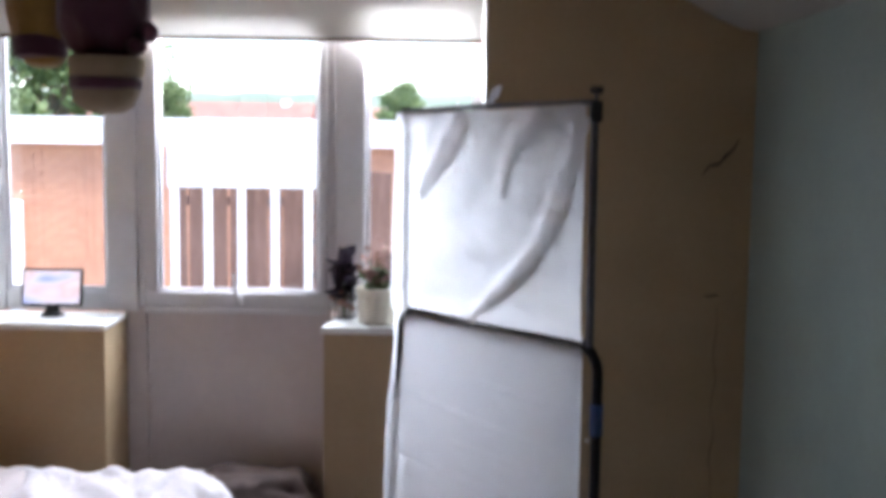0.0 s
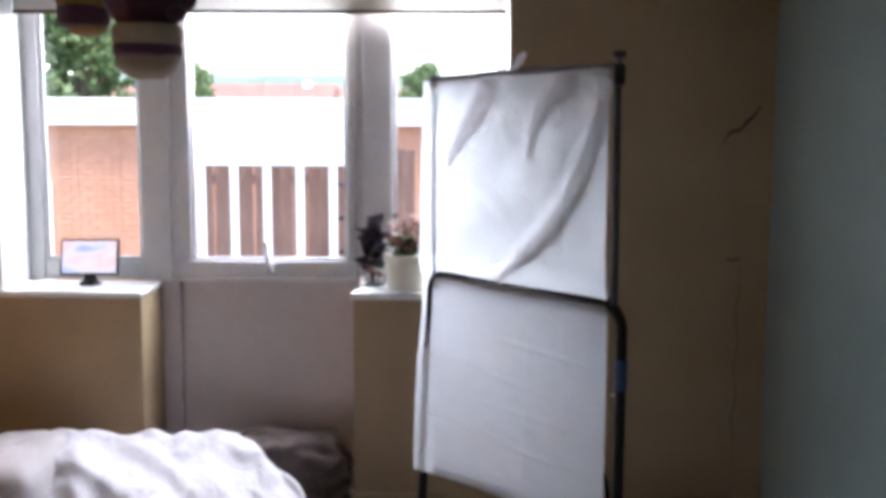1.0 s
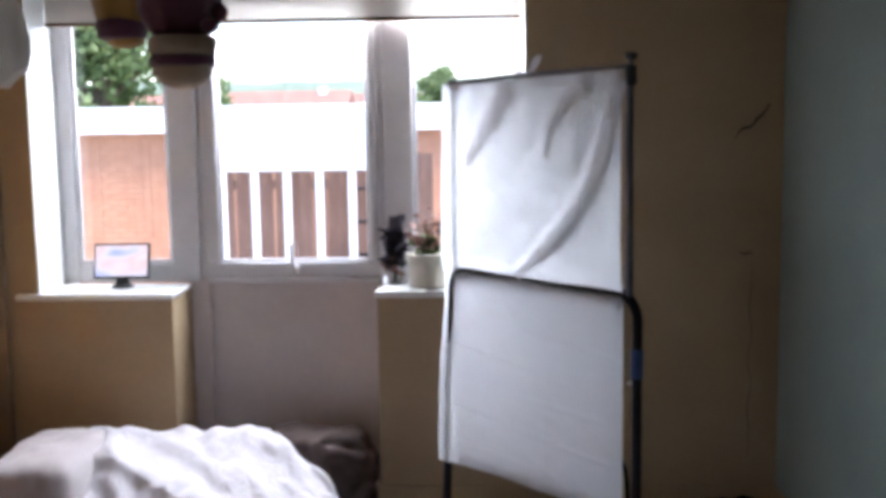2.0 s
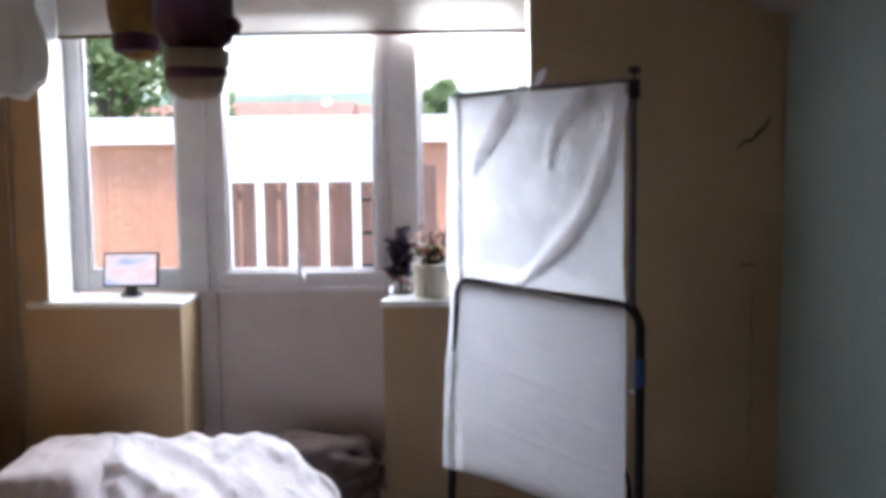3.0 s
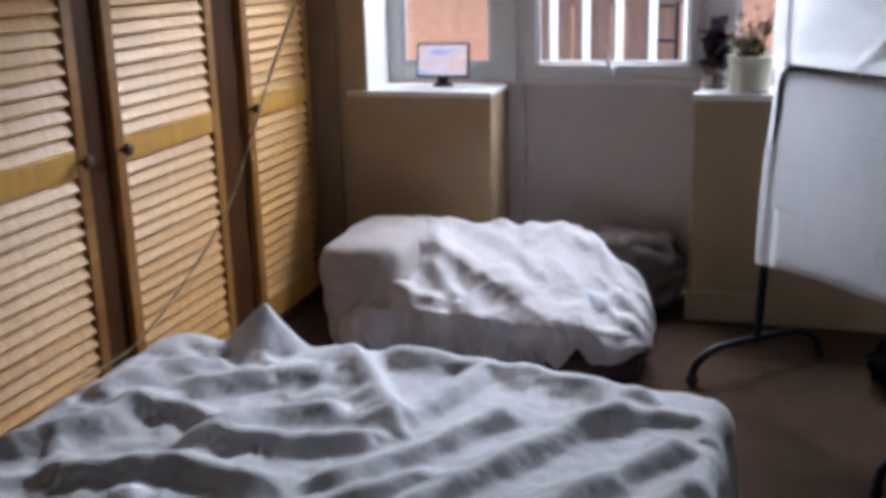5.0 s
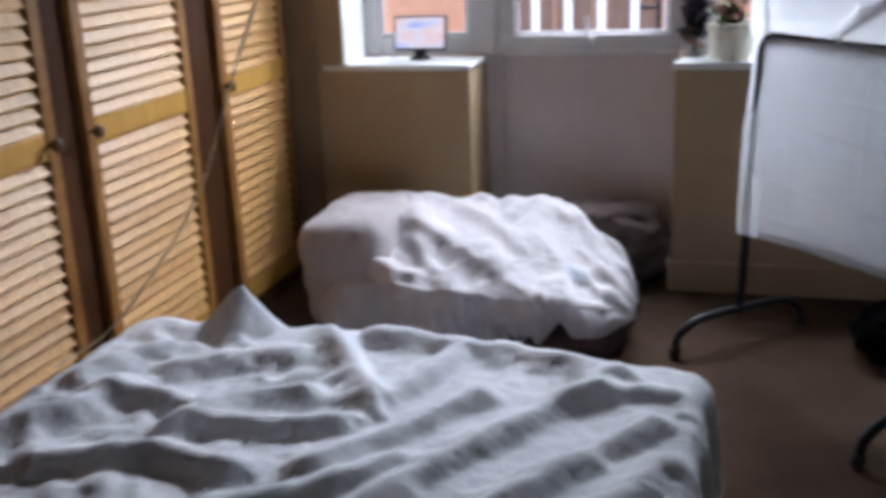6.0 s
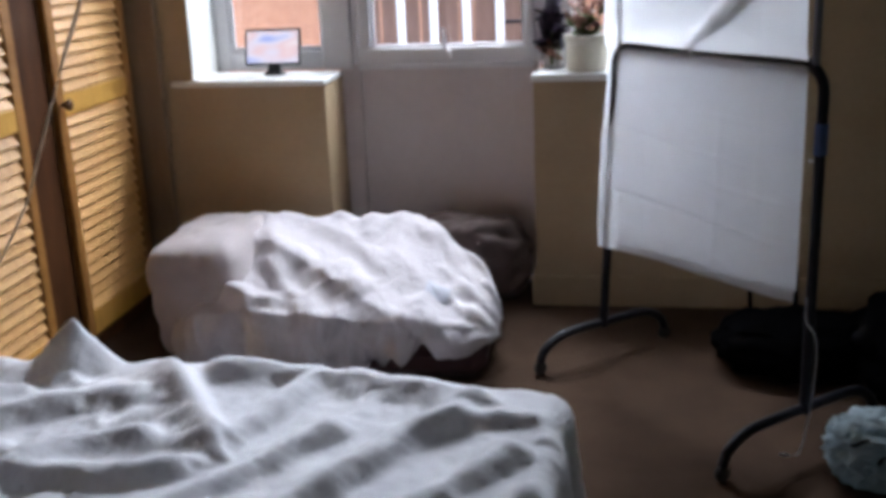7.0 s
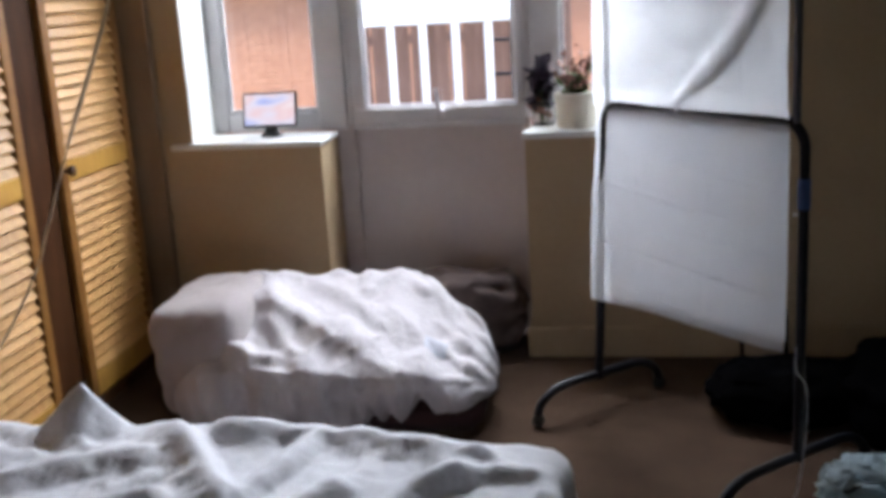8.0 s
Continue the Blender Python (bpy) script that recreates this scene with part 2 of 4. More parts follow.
def lump(bm, centre, size, seed=0, rough=0.12, freq=3.0, subdiv=4, power=2.0, fold=0.0):
    """A soft uneven body: a rounded block with swells and, if fold is set, sharp creases."""
    r = bmesh.ops.create_icosphere(bm, subdivisions=subdiv, radius=1.0)
    off = Vector((seed * 7.3, seed * 3.1, seed * 1.7))
    for v in r["verts"]:
        d = v.co.normalized()
        k = sum(abs(c) ** power for c in d) ** (-1 / power)
        q = Vector((d.x * k, d.y * k, d.z * k))
        n = noise.noise(q * freq + off) + 0.5 * noise.noise(q * freq * 2.1 + off)
        s = 1 + rough * n
        if fold:
            w = q * freq * 1.2 + off + Vector((noise.noise(q * 2 + off), noise.noise(q * 2 - off), 0)) * 0.8
            s += fold * (0.5 - abs(noise.noise(w)) * 2.0)
        v.co = Vector(centre) + Vector((q.x * size[0], q.y * size[1], q.z * size[2])) * s
    return bm


def finish(name, bm, material, smooth=True, angle=40):
    me = bpy.data.meshes.new(name)
    bmesh.ops.recalc_face_normals(bm, faces=bm.faces)
    if smooth:
        lim = radians(angle)
        for f in bm.faces:
            f.smooth = True
        for e in bm.edges:
            e.smooth = len(e.link_faces) == 2 and e.calc_face_angle(0) < lim
    bm.to_mesh(me)
    bm.free()
    me.materials.append(material)
    return me


def part(name, bm, material, parent=None, label="", smooth=True, at=None):
    """Links a bmesh as one mesh object, under a thing or a part if one is given."""
    ob = new(name, finish(name, bm, material, smooth))
    if at is not None:
        ob.matrix_basis = at
    if parent:
        ob.parent, ob.matrix_parent_inverse = parent, parent.matrix_basis.inverted()
    if label:
        tagged(ob, label)
    return ob


def piece(name, mesh, parent, m):
    """One of many alike pieces on shared mesh data."""
    ob = new(name, mesh)
    ob.parent, ob.matrix_parent_inverse = parent, parent.matrix_basis.inverted()
    ob.matrix_basis = m
    return ob


def thing(name, label, category, group="", kind="", at=(0, 0, 0)):
    ob = new(name)
    ob.empty_display_size = 0.05
    ob.location = at
    return tagged(ob, label, category, group, kind)


def B():
    return bmesh.new()


# ---- the room ----
SILL, OPEN_L, OPEN_R, HEAD, CEILING = 0.938, -0.961, 1.029, 2.26, 2.46
DOOR_L, DOOR_R, PLANE = -0.411, 0.424, 0.28
LEFT_WALL, RIGHT_WALL, BACK_WALL, WARDROBE = -1.80, 2.03, -5.10, -1.20


def wall(name, boxes, material, label):
    bm = B()
    for lo, hi in boxes:
        box(bm, lo, hi)
    return tagged(part(name, bm, material, None, "", False), label, "wall", "", "structure")


def build_shell():
    wall("wall_north", [((LEFT_WALL, 0, 0), (OPEN_L, 0.38, CEILING)), ((OPEN_R, 0, 0), (RIGHT_WALL + 0.2, 0.38, CEILING)),
                        ((OPEN_L, 0, HEAD), (OPEN_R, 0.38, CEILING)),
                        ((OPEN_L, 0, 0), (DOOR_L, 0.38, SILL - 0.025)), ((DOOR_R, 0, 0), (OPEN_R, 0.38, SILL - 0.025))],
         WALL, "cream painted plaster wall with a deep window recess")
    wall("wall_east", [((RIGHT_WALL, BACK_WALL, 0), (RIGHT_WALL + 0.2, 0, CEILING))], WALL_COOL, "pale grey-green painted plaster wall")
    wall("wall_west", [((LEFT_WALL - 0.2, BACK_WALL, 0), (LEFT_WALL, 0.38, CEILING))], WALL, "cream painted plaster wall behind the wardrobe")
    # closes the room out of view; dark so that little light bounces back
    wall("wall_south", [((LEFT_WALL - 0.2, BACK_WALL - 0.2, 0), (RIGHT_WALL + 0.2, BACK_WALL, CEILING))], WALL_DIM, "unseen closing wall, darkened to cut bounced light")
    for name, lo, hi in (("a", (OPEN_L + 0.0005, 0.001, SILL), (OPEN_L + 0.006, PLANE - 0.001, HEAD - 0.006)), ("b", (OPEN_R - 0.006, 0.001, SILL), (OPEN_R - 0.0005, PLANE - 0.001, HEAD - 0.006)),
                         ("c", (OPEN_L + 0.0005, 0.001, HEAD - 0.006), (OPEN_R - 0.0005, PLANE - 0.001, HEAD - 0.0005))):
        tagged(part("trim", box(B(), lo, hi), GLOSS, None, "", False), "white painted lining of the window recess", "trim", "", "structure")
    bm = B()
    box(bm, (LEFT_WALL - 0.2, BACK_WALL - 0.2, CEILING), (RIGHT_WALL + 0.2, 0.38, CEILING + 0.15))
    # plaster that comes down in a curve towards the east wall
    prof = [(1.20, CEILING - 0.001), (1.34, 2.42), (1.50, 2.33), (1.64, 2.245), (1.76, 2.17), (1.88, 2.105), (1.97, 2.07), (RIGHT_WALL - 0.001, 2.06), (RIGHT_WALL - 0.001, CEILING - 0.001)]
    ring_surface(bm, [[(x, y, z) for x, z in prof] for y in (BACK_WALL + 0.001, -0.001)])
    tagged(part("ceiling", bm, CEIL), "plaster ceiling darkened to cut bounced light, curving down to one wall", "ceiling", "", "structure")
    bm = B()
    box(bm, (LEFT_WALL - 0.2, BACK_WALL - 0.2, -0.15), (RIGHT_WALL + 0.2, 0.38, 0))
    tagged(part("floor", bm, CARPET, None, "", False), "worn brown-beige carpet", "floor", "", "structure")
    for n, lo, hi in (("a", (DOOR_R - 0.014, -0.016, 0), (RIGHT_WALL - 0.016, -0.0005, 0.13)), ("b", (RIGHT_WALL - 0.016, BACK_WALL, 0), (RIGHT_WALL - 0.0005, -0.0005, 0.13)),
                      ("c", (WARDROBE + 0.117, -0.016, 0), (DOOR_L + 0.014, -0.0005, 0.13)), ("d", (DOOR_R - 0.014, 0, 0), (DOOR_R - 0.0005, 0.27, 0.13))):
        bm = B()
        box(bm, lo, hi, 0.005)
        tagged(part("baseboard", bm, WALL, None, "", True), "cream painted skirting board along the wall", "baseboard", "", "structure")


def build_crack():
    t = thing("trim", "jagged dark crack in the cream plaster near the corner", "crack", "", "structure", (1.86, 0, 1.53))
    rng = random.Random(5)
    pts = []
    for i in range(15):
        k = i / 14
        pts.append((1.840 + 0.143 * k + rng.uniform(-0.005, 0.005), -0.0004, 1.528 + 0.127 * k + 0.010 * math.sin(k * 9) + rng.uniform(-0.004, 0.004)))
    part("crack", tube(B(), pts, [0.0018, 0.004, 0.006, 0.0045, 0.0062, 0.004, 0.002], 6, 2), CRACK, t)
    pts = [(1.915 + 0.006 * math.sin(i * 1.7) + 0.004 * math.sin(i * 4.1), -0.0002, 1.05 - 0.062 * i) for i in range(14)]
    part("hairline", tube(B(), pts, [0.0006, 0.0014, 0.0010, 0.0016, 0.0006], 5, 2), CRACK, t)
    pts = [(1.86 + 0.012 * i, -0.0004, 1.075 + 0.004 * math.sin(i * 2.1)) for i in range(6)]
    part("scar", tube(B(), pts, [0.001, 0.003, 0.004, 0.002], 6, 2), CRACK, t)


def bars(parent, name, items, material, bevel=0.006):
    for lo, hi in items:
        part(name, box(B(), lo, hi, bevel), material, parent)


def pane(parent, lo, hi):
    ob = part("pane", box(B(), lo, hi), GLASS, parent, "clear glass", False)
    ob.visible_shadow = False
    return ob


def build_windows():
    y0, y1 = PLANE, PLANE + 0.075
    g = PLANE + 0.035
    w = thing("window_1", "white painted fixed window beside the glazed door", "window", "", "structure", (-0.686, 0.3, SILL))
    bars(w, "window_frame", [((OPEN_L, y0, SILL), (-0.891, y1, HEAD)), ((-0.891, y0, SILL), (-0.483, y1, 1.02)), ((-0.891, y0, 2.10), (-0.483, y1, HEAD)), ((-0.483, y0 - 0.012, SILL), (-0.358, y1, HEAD))], FRAME)
    bars(w, "glazing_bead", [((-0.891, g - 0.022, 1.02), (-0.874, g - 0.004, 2.10)), ((-0.497, g - 0.022, 1.02), (-0.483, g - 0.004, 2.10)), ((-0.874, g - 0.022, 1.02), (-0.497, g - 0.004, 1.036))], FRAME, 0.003)
    pane(w, (-0.891, g, 1.02), (-0.483, g + 0.004, 2.10))
    bm = box(B(), (-1.046, -0.03, SILL - 0.025), (DOOR_L + 0.012, PLANE - 0.013, SILL), 0.006)
    part("window_sill", bm, GLOSS, w, "white gloss sill board")
    w = thing("window_2", "white painted fixed window beside the glazed door", "window", "", "structure", (0.794, 0.3, SILL))
    bars(w, "window_frame", [((0.999, y0, SILL), (OPEN_R, y1, HEAD)), ((0.562, y0, SILL), (0.999, y1, 1.02)), ((0.562, y0, 2.16), (0.999, y1, HEAD)), ((0.439, y0 - 0.012, SILL), (0.562, y1, HEAD))], FRAME)
    bars(w, "glazing_bead", [((0.562, g - 0.022, 1.02), (0.577, g - 0.004, 2.16)), ((0.984, g - 0.022, 1.02), (0.999, g - 0.004, 2.16)), ((0.577, g - 0.022, 1.02), (0.984, g - 0.004, 1.036))], FRAME, 0.003)
    pane(w, (0.562, g, 1.02), (0.999, g + 0.004, 2.16))
    bm = B()
    prof = [(0.414, -0.03), (0.462, PLANE - 0.001), (OPEN_R - 0.001, PLANE - 0.001), (OPEN_R - 0.001, -0.0005), (1.074, -0.0005), (1.074, -0.03)]
    ring_surface(bm, [[(x, y, z) for x, y in prof] for z in (SILL - 0.025, SILL)])
    part("window_sill", bm, GLOSS, w, "white gloss sill board", False)
    # the half-glazed door between the two low walls
    d = thing("door_1", "grey-white half-glazed back door, closed, with a plain lower panel", "door", "", "structure", (0.034, 0.3, 0))
    z0, z1 = 0.955, 2.115
    bars(d, "door_frame", [((-0.356, y0, z0), (-0.331, y1, HEAD)), ((0.406, y0, z0), (0.439, y1, HEAD))], FRAME)
    bars(d, "door_frame", [((DOOR_L, y0 + 0.01, 0), (-0.331, y1, z0)), ((0.399, y0 + 0.01, 0), (DOOR_R, y1, z0))], PANEL)
    part("lower_panel", box(B(), (-0.331, y0 + 0.035, 0.02), (0.399, y1, z0 - 0.02), 0.004), PANEL, d, "flat grey-white lower panel")
    part("drip_ledge", box(B(), (-0.331, y0 - 0.02, z0 - 0.02), (0.406, y1, z0), 0.005), FRAME, d)
    bars(d, "sash_rail", [((-0.331, y0 - 0.006, z0), (0.406, y1 - 0.01, 1.022)), ((-0.331, y0 - 0.006, z1), (0.406, y1 - 0.01, HEAD - 0.02))], FRAME)
    bars(d, "sash_stile", [((-0.331, y0 - 0.006, 1.022), (-0.274, y1 - 0.01, z1)), ((0.372, y0 - 0.006, 1.022), (0.406, y1 - 0.01, z1))], FRAME)
    bars(d, "glazing_bead", [((-0.274, g - 0.024, 1.022), (-0.262, g - 0.004, z1)), ((0.360, g - 0.024, 1.022), (0.372, g - 0.004, z1)), ((-0.262, g - 0.024, 1.022), (0.360, g - 0.004, 1.034))], FRAME, 0.003)
    pane(d, (-0.274, g, 1.022), (0.372, g + 0.004, z1))
    h = part("handle", box(B(), (0.042, y0 - 0.020, 0.972), (0.066, y0 - 0.006, 1.012), 0.003), FRAME, d, "white casement handle")
    part("lever", tube(B(), [(0.054, y0 - 0.022, 0.985), (0.056, y0 - 0.034, 0.995), (0.044, y0 - 0.038, 1.03), (0.036, y0 - 0.036, 1.10)], [0.008, 0.009, 0.008, 0.006], 8), FRAME, h)


def build_blind():
    t = thing("roller_blind", "cream roller blind pulled partly down over the window", "blind", "", "", (0.02, 0.2, 2.03))
    bm = B()
    nx, y = 40, 0.205
    rows = []
    for z in (2.035, 2.10, 2.16, 2.20, 2.225):
        rows.append([(OPEN_L + 0.012 + (OPEN_R - OPEN_L - 0.024) * i / nx, y + 0.002 * math.sin(i * 0.6 + z * 9), z) for i in range(nx + 1)])
    ring_surface(bm, rows, False, False)
    part("cloth", bm, BLIND, t)
    part("roller", tube(B(), [(OPEN_L + 0.008, y + 0.012, 2.235), (OPEN_R - 0.008, y + 0.012, 2.235)], 0.02, 12, 1), GLOSS, t)
    part("hem_bar", box(B(), (OPEN_L + 0.010, y - 0.006, 2.022), (OPEN_R - 0.010, y + 0.006, 2.037), 0.004), KNOB, t, "brown wooden hem bar")


# ---- wardrobe ----
def build_wardrobe():
    t = thing("wardrobe", "built-in pine wardrobe with louvred doors and dark posts", "wardrobe", "", "", (WARDROBE, -1.6, 0))
    x = WARDROBE
    top = 1.96
    bays = [(-0.655, -0.055, "L"), (-1.53, -0.87, "L"), (-2.33, -1.67, "R"), (-3.20, -2.60, "L")]
    part("plinth", box(B(), (x - 0.03, -3.4, 0), (x - 0.004, -0.02, 0.05), 0.003), DARK_WOOD, t)
    part("top_panel", box(B(), (LEFT_WALL + 0.002, -3.4, top + 0.04), (x + 0.012, -0.002, top + 0.075), 0.004), PINE_SHADED, t)
    part("fascia", box(B(), (x - 0.03, -3.4, top), (x - 0.002, -0.004, top + 0.04), 0.003), PINE_SHADED, t)
    part("end_panel", box(B(), (LEFT_WALL + 0.002, -3.42, 0), (x, -3.40, top + 0.04), 0.003), PINE_SHADED, t)
    for y0, y1 in ((-0.055, -0.004), (-0.87, -0.655), (-1.67, -1.53), (-2.60, -2.33), (-3.40, -3.20)):
        part("post", box(B(), (x - 0.045, y0 + 0.002, 0.05), (x - 0.022, y1 - 0.002, top), 0.004), DARK_WOOD, t, "dark stained upright")
    # added strip: its tan stands for shade on the wall here
    part("shade_strip", box(B(), (x - 0.02, -0.034, 0), (x + 0.115, -0.002, top + 0.04), 0.004), WALL_SHADE, t, "added strip coloured as the shaded wall beside the wardrobe")
    part("back_panel", box(B(), (x - 0.50, -3.39, 0.0), (x - 0.48, -0.006, top), 0.002), DARK_WOOD, t)
    rng = random.Random(8)
    st, pitch = 0.052, 0.0435
    for y0, y1, side in bays:
        door = part("door", box(B(), (x - 0.024, y0, 0.06), (x + 0.004, y0 + st, top - 0.004), 0.004), PINE_SHADED, t, "louvred pine door")
        part("stile", box(B(), (x - 0.024, y1 - st, 0.06), (x + 0.004, y1, top - 0.004), 0.004), PINE_SHADED, door)
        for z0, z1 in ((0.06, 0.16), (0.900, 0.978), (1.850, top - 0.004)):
            part("rail", box(B(), (x - 0.022, y0 + st, z0), (x + 0.002, y1 - st, z1), 0.003), PINE_RAIL_LIT, door)
        w = y1 - y0 - 2 * st
        bm = B()
        box(bm, (-0.0235, -w / 2, -0.0035), (0.0235, w / 2, 0.0035), 0.003)
        slat = finish("slat", bm, PINE_SLAT_LIT)
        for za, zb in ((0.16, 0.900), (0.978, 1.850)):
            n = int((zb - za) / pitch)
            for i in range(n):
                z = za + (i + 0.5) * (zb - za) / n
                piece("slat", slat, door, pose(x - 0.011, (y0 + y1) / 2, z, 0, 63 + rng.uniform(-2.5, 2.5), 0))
        ky = y0 + 0.024 if side == "L" else y1 - 0.045
        bm = lathe(B(), [(0.006, 0), (0.008, 0.008), (0.009, 0.014), (0.016, 0.020), (0.021, 0.028), (0.020, 0.036), (0.012, 0.041), (0.001, 0.042)])
        part("knob", bm, KNOB, door, "turned wooden knob", True, pose(x + 0.004, ky, 0.944, 0, 90, 0))


# ---- bed ----
BED = (-0.90, 0.605, -3.75, -1.86)


def facet(x, y, seed, freq, turn=0.0, squash=1.0):
    """Angular crumples: straight ridges between shallow hollows, 0 to about 1."""
    c, s_ = math.cos(turn), math.sin(turn)
    q = Vector(((x * c + y * s_) * freq, (y * c - x * s_) * freq * squash, seed))
    q += Vector((noise.noise(q * 0.8), noise.noise(q * 0.8 + Vector((7, 3, 1))), 0)) * 0.45
    d = noise.voronoi(q)[0]
    return d[0] if d[0] < 1.2 else 1.2


def ridged(x, y, seed, freq, turn=0.0, squash=1.0):
    """Sharp-crested cloth creases with smooth hollows between them, about -1 to 1."""
    c, s_ = math.cos(turn), math.sin(turn)
    q = Vector(((x * c + y * s_) * freq, (y * c - x * s_) * freq * squash, seed))
    q += Vector((noise.noise(q * 0.7 + Vector((2, 8, 1))), noise.noise(q * 0.7 + Vector((7, 3, 1))), 0)) * 0.55
    n = noise.noise(q)
    return 1.0 - 3.2 * math.sqrt(n * n + 0.0012)


def crest(X, Y, knots, height, left, right, ends=0.05):
    """One long fold along a polyline: height falls off over different widths on its two sides."""
    best = np.full_like(X, 9.0)
    side = np.zeros_like(X)
    past = np.zeros_like(X)
    for (ax, ay), (bx, by) in zip(knots, knots[1:]):
        dx, dy = bx - ax, by - ay
        L = math.hypot(dx, dy)
        t = np.clip(((X - ax) * dx + (Y - ay) * dy) / L ** 2, 0, 1)
        d = np.hypot(X - ax - t * dx, Y - ay - t * dy)
        s = (dx * (Y - ay) - dy * (X - ax)) / L
        near = d < best
        best, side = np.where(near, d, best), np.where(near, s, side)
    w = np.where(side > 0, left, right)
    k = np.clip(1 - (np.sqrt(best ** 2 + 0.008 ** 2) - 0.008) / w, 0, 1)
    return height * k * k * (1.6 - 0.6 * k)


def crumple(nx, ny, step, slack_x, slack_y, start, rounds=260, stiff=0.25):
    """Lets a sheet that is a little too large for its place buckle into folds; gives the heights over a (ny, nx) grid."""
    gx, gy = np.meshgrid(np.arange(nx) * step, np.arange(ny) * step)
    P = np.stack([gx, gy, start], -1).astype(float)
    home = P[..., :2].copy()
    lx, ly = step * (1 + slack_x), step * (1 + slack_y)
    ld = np.hypot(lx, ly)

    def pull(a, b, rest, k):
        d = b - a
        n = np.sqrt((d * d).sum(-1, keepdims=True)) + 1e-9
        c = (0.5 * k) * (1 - rest / n) * d
        a += c
        b -= c

    for _ in range(rounds):
        P[..., 2] -= 0.00006
        for o in (0, 1):
            pull(P[:, o:nx - 1 - (nx - 1 - o) % 2:2], P[:, o + 1::2][:, :P[:, o:nx - 1 - (nx - 1 - o) % 2:2].shape[1]], lx, 1.0)
            pull(P[o:ny - 1 - (ny - 1 - o) % 2:2], P[o + 1::2][:P[o:ny - 1 - (ny - 1 - o) % 2:2].shape[0]], ly, 1.0)
        # shear and bending, applied to all pairs at once and averaged
        for dy, dx, rest, k in ((1, 1, ld, 0.12), (1, -1, ld, 0.12), (0, 3, 3 * lx, stiff), (3, 0, 3 * ly, stiff), (0, 6, 6 * lx, 0.5 * stiff), (6, 0, 6 * ly, 0.5 * stiff)):
            ys0, ys1 = slice(0, ny - dy), slice(dy, ny)
            xs0, xs1 = (slice(0, nx - dx), slice(dx, nx)) if dx >= 0 else (slice(-dx, nx), slice(0, nx + dx))
            d = P[ys1, xs1] - P[ys0, xs0]
            n = np.sqrt((d * d).sum(-1, keepdims=True)) + 1e-9
            c = (0.25 * k) * (1 - rest / n) * d
            P[ys0, xs0] += c
            P[ys1, xs1] -= c
        P[..., 2] = np.maximum(P[..., 2], 0.0)
        for e in (np.s_[0], np.s_[-1], np.s_[:, 0], np.s_[:, -1]):
            P[e][..., :2] = home[e]
    return P[..., 2]


def sample(Z, U, V):
    """Reads a height grid at fractions U, V of its width and depth, smoothly, held at its rim."""
    ny, nx = Z.shape
    u, v = np.clip(U, 0, 1) * (nx - 1.001), np.clip(V, 0, 1) * (ny - 1.001)
    i, j = u.astype(int), v.astype(int)
    a, b = u - i, v - j
    a, b = a * a * (3 - 2 * a), b * b * (3 - 2 * b)
    return (Z[j, i] * (1 - a) + Z[j, i + 1] * a) * (1 - b) + (Z[j + 1, i] * (1 - a) + Z[j + 1, i + 1] * a) * b


def swell(nx, ny, step, seed, freq, turn, squash, amp):
    """Start for crumple(): low stretched swells over a grid."""
    c, s_ = math.cos(turn), math.sin(turn)
    Z = np.zeros((ny, nx))
    for j in range(ny):
        for i in range(nx):
            x, y = i * step, j * step
            Z[j, i] = amp * (0.6 + noise.noise(Vector(((x * c + y * s_) * freq, (y * c - x * s_) * freq * squash, seed))) + 0.5 * noise.noise(Vector((x * freq * 2.3, y * freq * 2.3, seed + 4))))
    return np.maximum(Z, 0)


